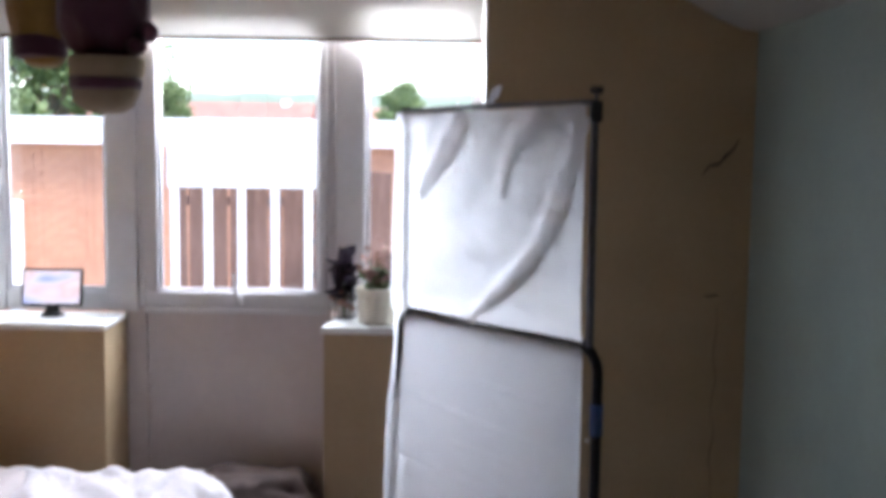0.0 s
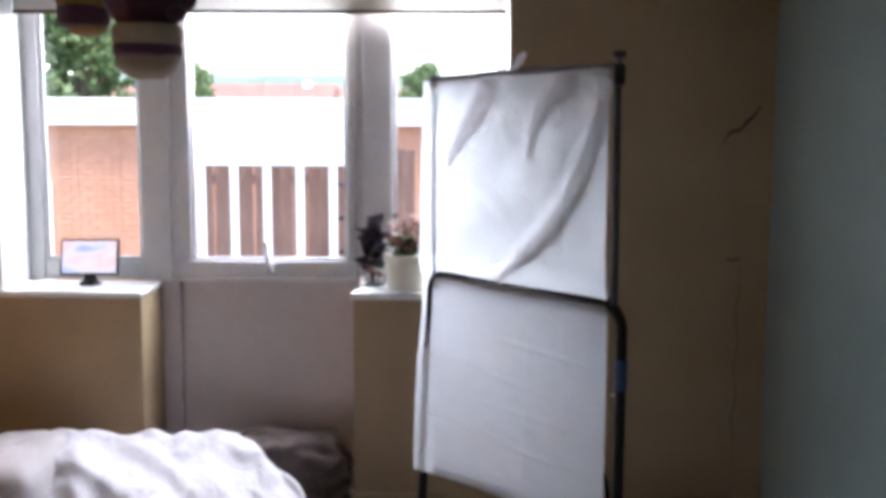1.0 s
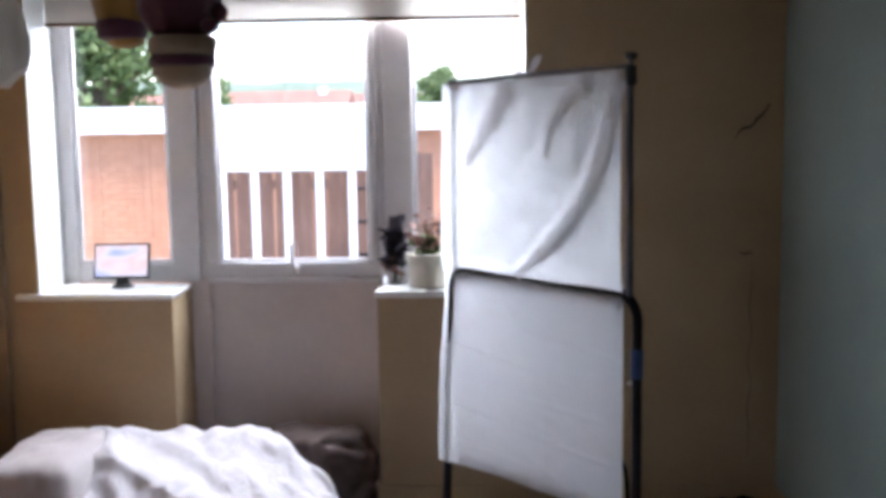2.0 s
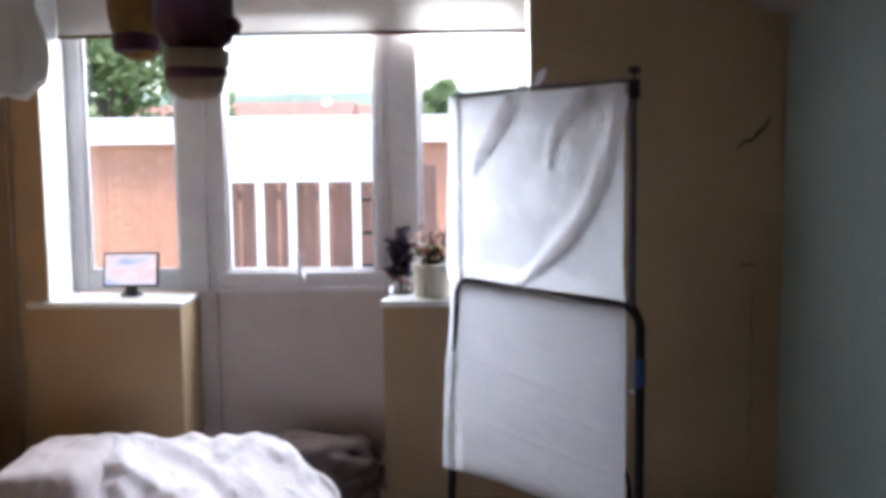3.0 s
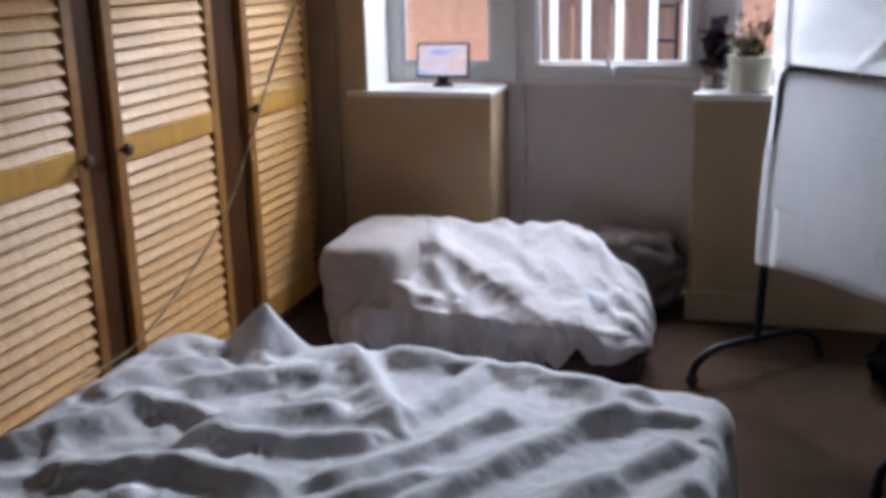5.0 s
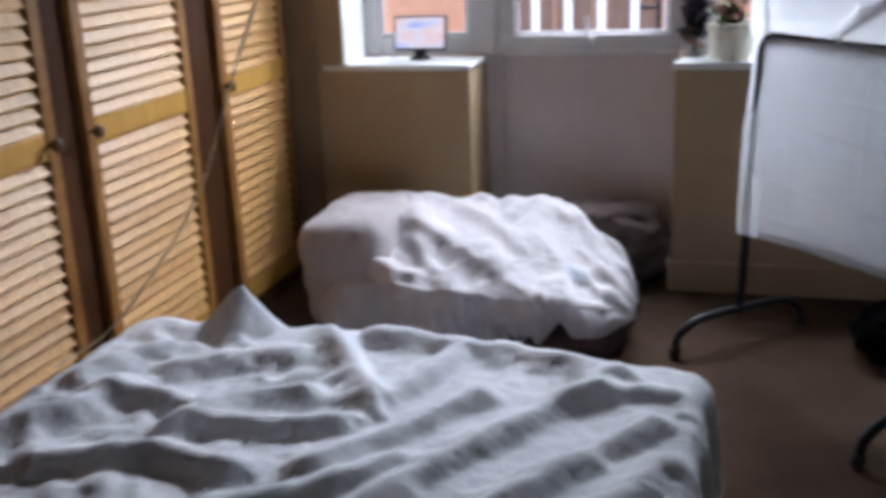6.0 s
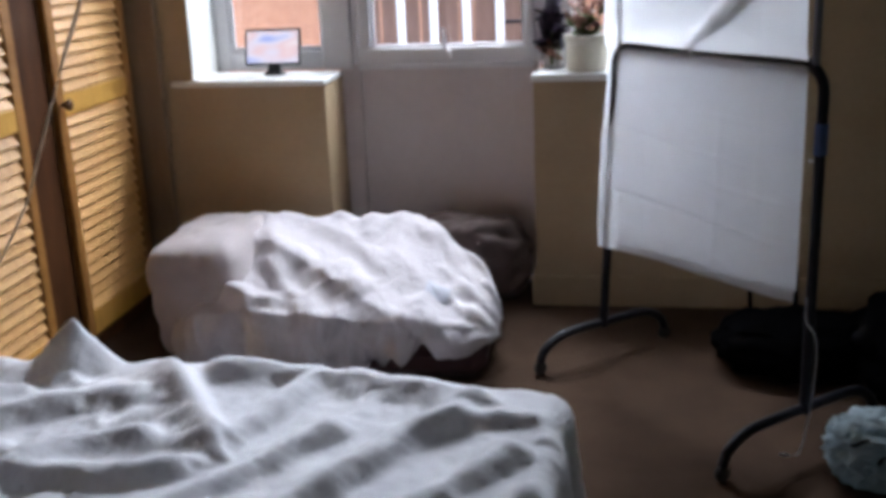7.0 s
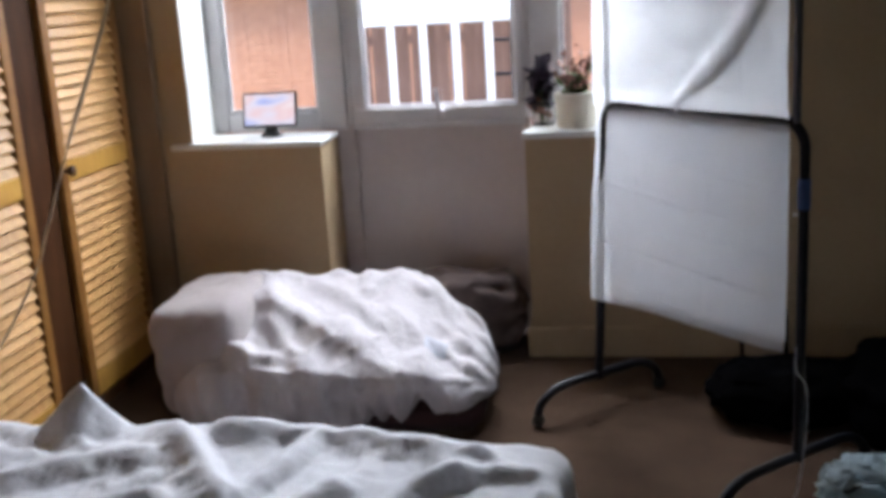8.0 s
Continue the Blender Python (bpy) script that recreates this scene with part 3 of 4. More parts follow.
def build_bed():
    x0, x1, y0, y1 = BED
    t = thing("bed", "low double bed base with a pale mattress under the sheet", "bed", "", "", ((x0 + x1) / 2, (y0 + y1) / 2, 0))
    part("base", box(B(), (x0 + 0.05, y0 + 0.05, 0.08), (x1 - 0.05, y1 - 0.18, 0.24), 0.02), MAROON, t)
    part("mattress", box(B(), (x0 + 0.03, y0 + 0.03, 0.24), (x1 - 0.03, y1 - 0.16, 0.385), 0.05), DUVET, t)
    for lx in (x0 + 0.12, x1 - 0.12):
        for ly in (y0 + 0.12, y1 - 0.25):
            part("leg", lathe(B(), [(0.02, 0), (0.025, 0.02), (0.03, 0.08)], (lx, ly, 0), 12), DARK_WOOD, t)
    # the sheet, flung over it in folds
    nx, ny, over = 300, 290, 0.34
    U = np.linspace(x0 - over, x1 + over, nx + 1)
    V = np.linspace(y0 - 0.1, BED[3] + 0.16 + over, ny + 1)
    X, Y = np.meshgrid(U, V)
    area = (x0 - 0.1, x1 + 0.1, y0, BED[3] + 0.2)
    # the larger folds, each with its steep face towards the foot of the room
    big = np.zeros_like(X)
    for knots, height, left, right in (
            (((-0.86, -1.80), (-0.66, -1.83), (-0.60, -1.86)), 0.030, 0.10, 0.14),
            (((-0.35, -1.80), (-0.28, -1.88), (-0.17, -2.04), (-0.09, -2.15)), 0.046, 0.045, 0.15),
            (((-0.20, -1.80), (0.02, -1.81), (0.16, -1.83)), 0.042, 0.06, 0.10),
            (((0.14, -1.84), (0.30, -1.88), (0.45, -1.92)), 0.036, 0.05, 0.13),
            (((0.05, -1.85), (0.00, -2.02), (-0.05, -2.16)), 0.028, 0.05, 0.09),
            (((-0.62, -2.10), (-0.48, -2.00), (-0.36, -1.96)), 0.028, 0.10, 0.08),
            (((-0.72, -2.28), (-0.55, -2.27), (-0.42, -2.33)), 0.040, 0.11, 0.055),
            (((-0.47, -2.40), (-0.44, -2.30), (-0.36, -2.22), (-0.26, -2.17)), 0.038, 0.07, 0.08),
            (((-0.42, -2.38), (-0.24, -2.35), (-0.12, -2.30)), 0.036, 0.09, 0.05),
            (((-0.10, -2.52), (0.03, -2.31), (0.15, -2.13)), 0.034, 0.09, 0.06),
            (((0.06, -2.62), (0.20, -2.37), (0.34, -2.13), (0.42, -2.05)), 0.036, 0.09, 0.06),
            (((0.26, -2.64), (0.40, -2.41), (0.55, -2.17)), 0.034, 0.08, 0.055),
            (((0.34, -2.09), (0.48, -2.02), (0.58, -2.01)), 0.022, 0.07, 0.05),
            (((0.43, -2.66), (0.52, -2.49), (0.60, -2.33)), 0.026, 0.06, 0.05),
            (((-0.86, -2.52), (-0.74, -2.40), (-0.70, -2.22)), 0.040, 0.09, 0.10),
            (((-0.84, -2.20), (-0.78, -2.06), (-0.66, -1.96)), 0.034, 0.07, 0.09),
            (((-0.66, -2.62), (-0.45, -2.52), (-0.25, -2.56)), 0.036, 0.10, 0.05),
            (((-0.25, -2.72), (-0.05, -2.58), (0.06, -2.46)), 0.030, 0.09, 0.06)):
        fold = crest(X, Y, knots, height, left, right)
        big = np.maximum(big, fold) + 0.35 * np.minimum(big, fold)
    # the cloth between them, slack enough to buckle
    step, deep = 0.0105, (-2.98, -1.72)
    cx, cy = int((x1 - x0) / step) + 1, int((deep[1] - deep[0]) / step) + 1
    FX, FY = (X - x0) / (x1 - x0), (Y - deep[0]) / (deep[1] - deep[0])
    GX, GY = np.meshgrid(np.linspace(x0, x1, cx), np.linspace(deep[0], deep[1], cy))
    rows_of = np.clip(((GY - V[0]) / (V[-1] - V[0]) * ny).astype(int), 0, ny)
    cols_of = np.clip(((GX - U[0]) / (U[-1] - U[0]) * nx).astype(int), 0, nx)
    left = np.clip((0.05 - GX) / 0.45, 0, 1)
    start = (1 - 0.7 * left) * swell(cx, cy, step, 2.5, 5.8, 1.0, 1.6, 0.014) + left * swell(cx, cy, step, 6.5, 7.6, -0.6, 1.2, 0.017) + 0.8 * big[rows_of, cols_of]
    lifts = sample(crumple(cx, cy, step, 0.060, 0.055, start, 190, 0.14), FX, FY)
    rows = []
    for j in range(ny + 1):
        row = []
        for i in range(nx + 1):
            px, py = X[j, i], Y[j, i]
            # the far edge runs a little askew
            y1 = -1.775 - 0.17 * max(0.0, min(px, x1) + 0.05) ** 1.1
            ex, ey = max(x0 - px, px - x1, 0.0), max(py - y1, 0.0)
            cx, cy = min(max(px, x0), x1), min(py, y1)
            drop = math.hypot(ex, ey)
            lift = 0.45 * big[j, i] + 0.78 * lifts[j, i] + 0.003 * ridged(px, py, 4.2, 5.5, 0.9, 1.3) - 0.006 + 0.014 * noise.noise(Vector((px * 2.2, py * 2.2, 5.5)))
            lift += 0.0015 * ridged(px, py, 1.3, 14.0, 0.8, 1.4)
            lift *= 1.0 - 0.5 * math.exp(-((py - y1) / 0.05) ** 2)
            # one raised tip near the far edge
            tip = math.hypot((px + 0.605) / 0.13, (py + 1.765) / 0.11)
            lift += 0.125 * max(0.0, 1 - tip) ** 1.3 + 0.02 * math.exp(-((px + 0.16) / 0.11) ** 2 - ((py + 1.82) / 0.07) ** 2)
            roll = 0.055
            if drop > 0:
                bent = min(drop / roll, math.pi / 2)
                out = roll * math.sin(bent) * 0.9
                down = roll * (1 - math.cos(bent)) + max(0.0, drop - roll * math.pi / 2)
                wave = 0.022 * math.sin((px * 1.0 + py * 1.3) * 17 + 2 * noise.noise(Vector((px * 3, py * 3, 0)))) * min(1, down / 0.15)
                push = out + wave + 0.05 * down + 0.5 * (lifts[j, i] + 0.4 * big[j, i]) * min(1, down / 0.1)
                dx = (ex / drop) * push * (1 if px > x1 else -1)
                dy = (ey / drop) * push
                z = 0.452 - down + lift * max(0.0, 1 - down / 0.09)
            else:
                dx = dy = 0.0
                z = 0.452 + lift
            row.append((cx + dx, cy + dy + 0.03 * noise.noise(Vector((px * 2.5, 0, 3))), max(z, 0.012)))
        rows.append(row)
    bm = ring_surface(B(), rows, False, False)
    ob = part("bed_sheet", bm, SHEET, None, "", True)
    tagged(ob, "crumpled white cotton sheet spread over the bed", "bed sheet")
    so = ob.modifiers.new("thickness", "SOLIDIFY")
    so.thickness, so.offset = 0.004, 1.0
    for f in ob.data.polygons:
        f.use_smooth = True


# ---- bedding on the floor ----
def build_floor_bedding():
    bm = B()
    box(bm, (-0.58, -0.80, 0.0), (0.31, -0.16, 0.13), 0.045)
    for v in bm.verts:
        v.co += Vector((noise.noise(v.co * 4), noise.noise(v.co * 4 + Vector((5, 0, 0))), 0)) * 0.015
    tagged(part("floor_cushion", bm, MAROON), "dark maroon floor cushion under the duvet", "cushion")
    # duvet bundled on top: a low front lip, a long slope up to the crest, a steep back
    bm = B()
    nu, nv = 230, 170
    xs = np.linspace(-0.90, 0.345, nu + 1)
    top = np.interp(xs, (-0.90, -0.80, -0.55, -0.29, -0.05, 0.05, 0.14, 0.26, 0.33, 0.345), (0.40, 0.445, 0.460, 0.470, 0.455, 0.420, 0.370, 0.325, 0.275, 0.24))
    lip = np.interp(xs, (-0.90, -0.72, -0.50, -0.20, 0.03, 0.20, 0.30, 0.345), (0.20, 0.235, 0.285, 0.262, 0.242, 0.222, 0.205, 0.18))
    front = np.interp(xs, (-0.90, -0.72, -0.40, 0.05, 0.25, 0.32, 0.345), (-0.72, -0.86, -0.905, -0.89, -0.85, -0.78, -0.70))
    back = np.interp(xs, (-0.90, -0.75, 0.0, 0.20, 0.345), (-0.30, -0.17, -0.15, -0.28, -0.52))
    PX, PY, PZ = (np.zeros((nv + 1, nu + 1)) for _ in range(3))
    share = np.linspace(0, 1, nv + 1)
    for i, x in enumerate(xs):
        f, b, T, l = front[i], back[i], top[i], lip[i]
        low = 0.02 + 0.10 * min(max((x + 0.30) / 0.30, 0.0), 1.0) + 0.055 * noise.noise(Vector((x * 15, 0.0, 3.7)))
        knots = [(f + 0.07, low - 0.005), (f + 0.02, low), (f - 0.012, low + 0.5 * (l - low)), (f + 0.01, l - 0.018), (f + 0.05, l + 0.012),
                 (f + 0.42 * (b - f), l + 0.56 * (T - l)), (f + 0.70 * (b - f), T - 0.022), (f + 0.86 * (b - f), T), (b - 0.02, T - 0.05), (b + 0.01, 0.5 * T), (b, 0.04)]
        line = smooth_path([(0.0, *k) for k in knots], 12)
        run = np.cumsum([0.0] + [(q - p).length for p, q in zip(line, line[1:])])
        want = share * run[-1]
        PX[:, i] = x
        PY[:, i] = np.interp(want, run, [q.y for q in line])
        PZ[:, i] = np.interp(want, run, [q.z for q in line])
    folds = np.zeros_like(PX)
    for knots, height, left, right in ((((-0.62, -0.50), (-0.46, -0.57), (-0.30, -0.66), (-0.12, -0.78), (0.03, -0.86)), 0.027, 0.16, 0.085),
                                       (((-0.52, -0.44), (-0.60, -0.54), (-0.66, -0.68), (-0.69, -0.84)), 0.026, 0.14, 0.11),
                                       (((-0.58, -0.78), (-0.50, -0.83), (-0.42, -0.83)), 0.034, 0.07, 0.05),
                                       (((-0.36, -0.36), (-0.20, -0.47), (-0.08, -0.60)), 0.014, 0.10, 0.06),
                                       (((-0.02, -0.52), (0.10, -0.66), (0.14, -0.80)), 0.012, 0.07, 0.08),
                                       (((-0.10, -0.28), (0.08, -0.38), (0.20, -0.52)), 0.010, 0.10, 0.06),
                                       (((-0.52, -0.62), (-0.44, -0.68), (-0.36, -0.78)), 0.014, 0.05, 0.04)):
        folds = folds + crest(PX, PY, knots, height, left, right)
    loose = crumple(116, 96, 0.0108, 0.045, 0.045, swell(116, 96, 0.0108, 7.5, 3.8, -0.5, 1.7, 0.024), 160)
    across, along = np.meshgrid(np.linspace(0, 1, nu + 1), np.linspace(0, 1, nv + 1))
    folds = 1.1 * folds + 1.1 * sample(loose, across, along)
    rows = []
    for j in range(nv + 1):
        row = []
        for i in range(nu + 1):
            p = Vector((PX[j, i], PY[j, i], PZ[j, i]))
            d = Vector((0.0, PY[min(j + 1, nv), i] - PY[max(j - 1, 0), i], PZ[min(j + 1, nv), i] - PZ[max(j - 1, 0), i]))
            n = Vector((0.0, -d.z, d.y)).normalized()
            puff = folds[j, i] - 0.022 + 0.022 * noise.noise(p * 3.2) + 0.0015 * ridged(p.x, p.y + p.z, 2.2, 12.0, -0.3, 1.3)
            below = min(1.0, max(0.0, (lip[i] - p.z) / 0.06)) if p.y < front[i] + 0.12 else 0.0
            puff += below * (0.016 * ridged(p.x, 0.25 * p.z, 5.5, 7.5, 0.1, 1.0) + 0.008 * ridged(p.x, 0.4 * p.z, 1.5, 17.0))
            end = min(1.0, (p.x + 0.90) / 0.10, (0.345 - p.x) / 0.07)
            end = math.sqrt(max(0.0, 1 - (1 - end) ** 2))
            q = p + n * puff * end
            mid = Vector((p.x, 0.5 * (front[i] + back[i]), 0.12))
            q = mid + (q - mid) * (0.35 + 0.65 * end)
            q.x += (0.012 * noise.noise(p * 6.0) + 0.3 * folds[j, i] * (1 if p.x > 0.15 else 0)) * (1 - abs(2 * j / nv - 1))
            row.append((q.x, q.y, max(q.z, 0.02)))
        rows.append(row)
    ring_surface(bm, rows, False, False)
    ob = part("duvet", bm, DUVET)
    tagged(ob, "plump white duvet bundled on a dark cushion on the floor", "duvet")
    for f in ob.data.polygons:
        f.use_smooth = True
    so = ob.modifiers.new("thickness", "SOLIDIFY")
    so.thickness, so.offset = 0.02, -1.0
    patch = [[Vector(p) + Vector((0.002, -0.004, 0.003)) for p in row[int(0.80 * nu):int(0.87 * nu)]] for row in rows[int(0.30 * nv):int(0.38 * nv)]]
    part("printed_patch", ring_surface(B(), patch, False, False), PATCH, ob, "faint grey-blue printed square")
    # shaded left end of the duvet, a separate lump coloured darker and pinker
    bm = lump(B(), (-0.80, -0.50, 0.235), (0.188, 0.305, 0.228), 9, 0.045, 2.2, 5, 5.0, 0.012)
    for v in bm.verts:
        v.co.z = max(v.co.z, 0.0)
        v.co.z *= 1.0 + 0.16 * (v.co.x + 0.80)
        v.co.x += 0.13 * (0.45 - v.co.z) + 0.060
    ob = tagged(part("duvet_end", bm, DUVET_SHADE), "left end of the duvet, its shade coloured beige-pink", "pillow")
    bm = lump(B(), (0.11, 0.10, 0.17), (0.285, 0.155, 0.185), 3, 0.10, 2.2, 5, 2.6, 0.07)
    for v in bm.verts:
        v.co.z = max(v.co.z, 0.0)
    tagged(part("blanket", bm, BLANKET), "grey-brown blanket heaped against the door", "blanket")


# ---- stand with hanging sheet ----
PL, PR = Vector((0.745, -0.604, 0)), Vector((1.258, -1.19, 0))


def build_stand():
    u = (PR - PL).normalized()
    v = Vector((-u.y, u.x, 0))            # towards the window side
    if v.y < 0:
        v = -v
    mid = (PL + PR) / 2
    t = thing("mobile_stand", "black tubular display stand on castors", "display stand", "", "", mid)
    z = Vector((0, 0, 1))
    L, R = PL - u * 0.018, PR + u * 0.031
    foot = 0.115
    r = 0.0155
    back = v * 0.0165
    # one bent tube: up one side, over and down the other
    bend = 0.075
    L0 = L - u * 0.060
    pts = [L0 + z * foot]
    for k in (0.3, 0.6, 0.9):
        pts.append(L0.lerp(L, k) + z * (foot + (1.108 - bend - foot) * k))
    c = L + u * bend + z * (1.108 - bend)
    pts += [c + bend * (-u * math.cos(a) + z * math.sin(a)) for a in (0.0, 0.4, 0.8, 1.2, 1.57)]
    pts += [L.lerp(R, k) + z * 1.108 for k in (0.3, 0.5, 0.7)]
    c = R - u * bend + z * (1.108 - bend)
    pts += [c + bend * (u * math.sin(a) + z * math.cos(a)) for a in (0.0, 0.4, 0.8, 1.2, 1.57)]
    for k in (0.9, 0.6, 0.3, 0.0):
        pts.append(R + z * (foot + (1.108 - bend - foot) * k))
    part("hoop", tube(B(), [p + back for p in pts], r, 12, 4), STEEL, t)
    # uprights and top bar
    part("upright", tube(B(), [PL + back + z * 1.09, PL + back + z * 1.745], 0.009, 10, 1), GREY_TUBE, t)
    part("upright", tube(B(), [PR + back + z * 1.09, PR + back - u * 0.004 + z * 1.74], 0.0115, 10, 1), GREY_TUBE, t)
    part("top_bar", tube(B(), [PL + z * 1.737 - u * 0.012, PL.lerp(PR, 0.5) + z * 1.752, PR + z * 1.757], 0.0085, 10, 3), GREY_TUBE, t)
    part("clamp", box(B(), (-0.016, -0.016, 1.705), (0.016, 0.016, 1.762), 0.005), RUBBER, t, "black plastic clamp", True, Matrix.Translation(PR + back))
    part("stem", tube(B(), [PR + back + z * 1.76, PR + back + z * 1.782], 0.006, 8, 1), GREY_TUBE, t)
    part("cap", lathe(B(), [(0.012, 1.778), (0.018, 1.784), (0.019, 1.794), (0.012, 1.798)], PR + back, 16), RUBBER, t, "black end cap")
    part("corner_joint", box(B(), (-0.014, -0.014, 1.722), (0.014, 0.014, 1.752), 0.004), RUBBER, t, "", True, Matrix.Translation(PL + back))
    part("tape_wrap", tube(B(), [R + back + z * 0.868, R + back + z * 0.953], 0.0185, 12, 1), BLUE, t, "blue tape wrapped round the tube")
    part("tie", tube(B(), [R + back + z * 0.850, R + back - u * 0.035 + z * 0.847], 0.004, 6, 1), WHITE_CLOTH, t, "white plastic tie")
    for p, reach, far in ((L0, 0.280, 0.290), (R, 0.322, 0.310)):
        base = p + back
        pts = [base - v * reach + z * 0.045, base - v * (reach - 0.02) + z * 0.085, base - v * (reach - 0.09) + z * 0.122, base - v * 0.10 + z * 0.130, base + z * 0.130,
               base + v * 0.10 + z * 0.130, base + v * (far - 0.09) + z * 0.124, base + v * (far - 0.02) + z * 0.085, base + v * far + z * 0.045]
        f = part("foot", tube(B(), pts, 0.0155, 12, 4), STEEL, t)
        for q in (pts[0], pts[-1]):
            bm = B()
            turn = (q - base).to_track_quat("Y", "Z").to_matrix().to_4x4()
            lathe(bm, [(0.001, -0.011), (0.020, -0.011), (0.024, -0.006), (0.024, 0.006), (0.020, 0.011), (0.001, 0.011)], (0, 0, 0), 18)
            part("castor", bm, RUBBER, f, "black castor wheel", True, Matrix.Translation((q.x, q.y, 0.0245)) @ turn @ pose(0, 0, 0, 0, 90, 0))
    # sheet of paper hung over the top bar
    bm = B()
    nx, nz = 110, 240
    rows = []
    for j in range(nz + 1):
        k = j / nz
        row = []
        for i in range(nx + 1):
            s = i / nx
            left, right = PL - u * 0.034, PR - u * 0.014
            top = 1.735 + 0.020 * s - 0.006 * math.sin(s * math.pi)
            bottom = 0.415 + 0.035 * s + 0.008 * math.sin(s * 5)
            zz = top + (bottom - top) * k
            p = (left - u * 0.050 * max(0.0, 1.72 - zz) / 1.3).lerp(right, s)
            # long slanting folds in the upper half, gentle waves below
            g = 0.0
            for zs, ss, width, depth in (((1.48, 1.61, 1.725), (0.10, 0.24, 0.36), 0.045, 0.0035), ((1.50, 1.60, 1.67, 1.735), (0.57, 0.60, 0.67, 0.80), 0.040, 0.0025),
                                         ((1.14, 1.22, 1.36, 1.55, 1.73), (0.43, 0.55, 0.745, 0.885, 0.955), 0.045, 0.0035)):
                if zz > zs[0] - 0.08:
                    g += depth * math.exp(-((s - 0.02 - float(np.interp(zz, zs, ss))) / width) ** 2) * min(1.0, (zz - zs[0] + 0.08) / 0.12)
            g += 0.007 * noise.noise(Vector((s * 3.0, zz * 2.6, 2.0))) + 0.0025 * noise.noise(Vector((s * 9, zz * 8, 7.0)))
            for fz, tilt, s0, s1, high in ((0.965, 0.05, 0.45, 1.0, 0.0010), (0.855, 0.07, 0.0, 0.8, 0.0013), (0.735, 0.02, 0.3, 1.0, 0.0009), (0.640, 0.05, 0.0, 1.0, 0.0014), (0.515, 0.03, 0.1, 0.6, 0.0008)):
                if s0 <= s <= s1:
                    g += 3.2 * high * min(1.0, (s - s0) * 8, (s1 - s) * 8) * math.exp(-((zz - fz + tilt * s) / 0.007) ** 2)
            for fs, lean, z0, z1, high in ((0.30, 0.04, 0.45, 1.0, 0.0012), (0.62, -0.03, 0.42, 1.05, 0.0014), (0.84, 0.02, 0.6, 1.6, 0.0010)):
                if z0 <= zz <= z1:
                    g += 2.4 * high * min(1.0, (zz - z0) * 8, (z1 - zz) * 8) * math.exp(-((s - fs + lean * zz) / 0.011) ** 2)
            edge = 0.012 * math.sin(zz * 7 + 1) * (1 if s > 0.98 or s < 0.02 else 0)
            side = max(math.exp(-(s / 0.05) ** 2), math.exp(-((1 - s) / 0.05) ** 2))
            hug = max(math.exp(-((zz - 1.108) / 0.05) ** 2), 0.7 * side)
            g += 0.012 * (facet(s * 0.8, zz, 4.4, 3.6, 0.35, 1.3) - 0.35) + 0.007 * (facet(s * 0.8, zz, 9.4, 8.5, -0.5, 1.6) - 0.35)
            # the sheet lies half behind the hoop's bar and the top of its left leg
            leg = math.exp(-((s - 0.02) / 0.05) ** 2) * min(1.0, max(0.0, (zz - 0.80) / 0.18)) * (1.0 if zz < 1.10 else 0.0)
            bar = math.exp(-((zz - 1.108) / 0.030) ** 2)
            dent = max(4.2 * leg, bar * (0.85 + 0.3 * math.sin(s * 9.0)))
            row.append(p + v * 0.0042 * dent - v * max(0.0, 1 - dent) * (0.0075 * (1 - hug) + 0.0012 + max(g, -0.006) * (1 - 0.8 * hug)) + z * zz)
        rows.append(row)
    ring_surface(bm, rows, False, False)
    ob = part("hanging_sheet", bm, PAPER)
    tagged(ob, "large creased white sheet hung from the stand's top bar", "paper sheet")
    for f in ob.data.polygons:
        f.use_smooth = True
    # unseen second layer, added to hold back light through the lower half
    rows = [[(PL + u * 0.005).lerp(PR - u * 0.016, i / 24) + v * (0.0085 + 0.0015 * noise.noise(Vector((i * 0.3, j * 0.25, 3)))) + z * (0.45 + 0.02 * i / 24 + (0.638 - 0.02 * i / 24) * j / 24) for i in range(25)] for j in range(25)]
    part("dimming_layer", ring_surface(B(), rows, False, False), PAPER, ob, "unseen layer added behind to dim the sheet's lower half")
    # folded-over second layers that show as darker slanting bands
    bands = [(((0.36, 1.725), (0.24, 1.61), (0.10, 1.48)), 0.034), (((0.80, 1.735), (0.67, 1.67), (0.60, 1.60), (0.57, 1.50)), 0.026),
             (((0.955, 1.73), (0.885, 1.55), (0.745, 1.36), (0.55, 1.22), (0.40, 1.106)), 0.030)]
    for knots, wid, deep in [(k, w * f, d) for k, w in bands for f, d in ((1.8, 0.0), (1.0, 0.0016))]:
        path = smooth_path([(q[0], 0, q[1]) for q in knots], 10)
        rws = []
        for i, q in enumerate(path):
            d = (path[min(i + 1, len(path) - 1)] - path[max(i - 1, 0)]).normalized()
            n = Vector((-d.z, 0, d.x))
            wv = wid * (1.0 - 0.25 * (1 - i / len(path)) - 0.7 * (i / len(path)) ** 2) * (1 + 0.25 * noise.noise(Vector((i * 0.35, wid * 90, 0))))
            row = []
            for e in (-1, 0, 1):
                w = q + n * wv * e
                pp = PL.lerp(PR, w.x)
                row.append(pp + v * (deep - 0.001) + v * 0.004 * (1 - abs(e)) + z * w.z)
            rws.append(row)
        part("fold", ring_surface(B(), rws, False, False), PAPER_FOLD, ob)
    m = PL.lerp(PR, 0.49)
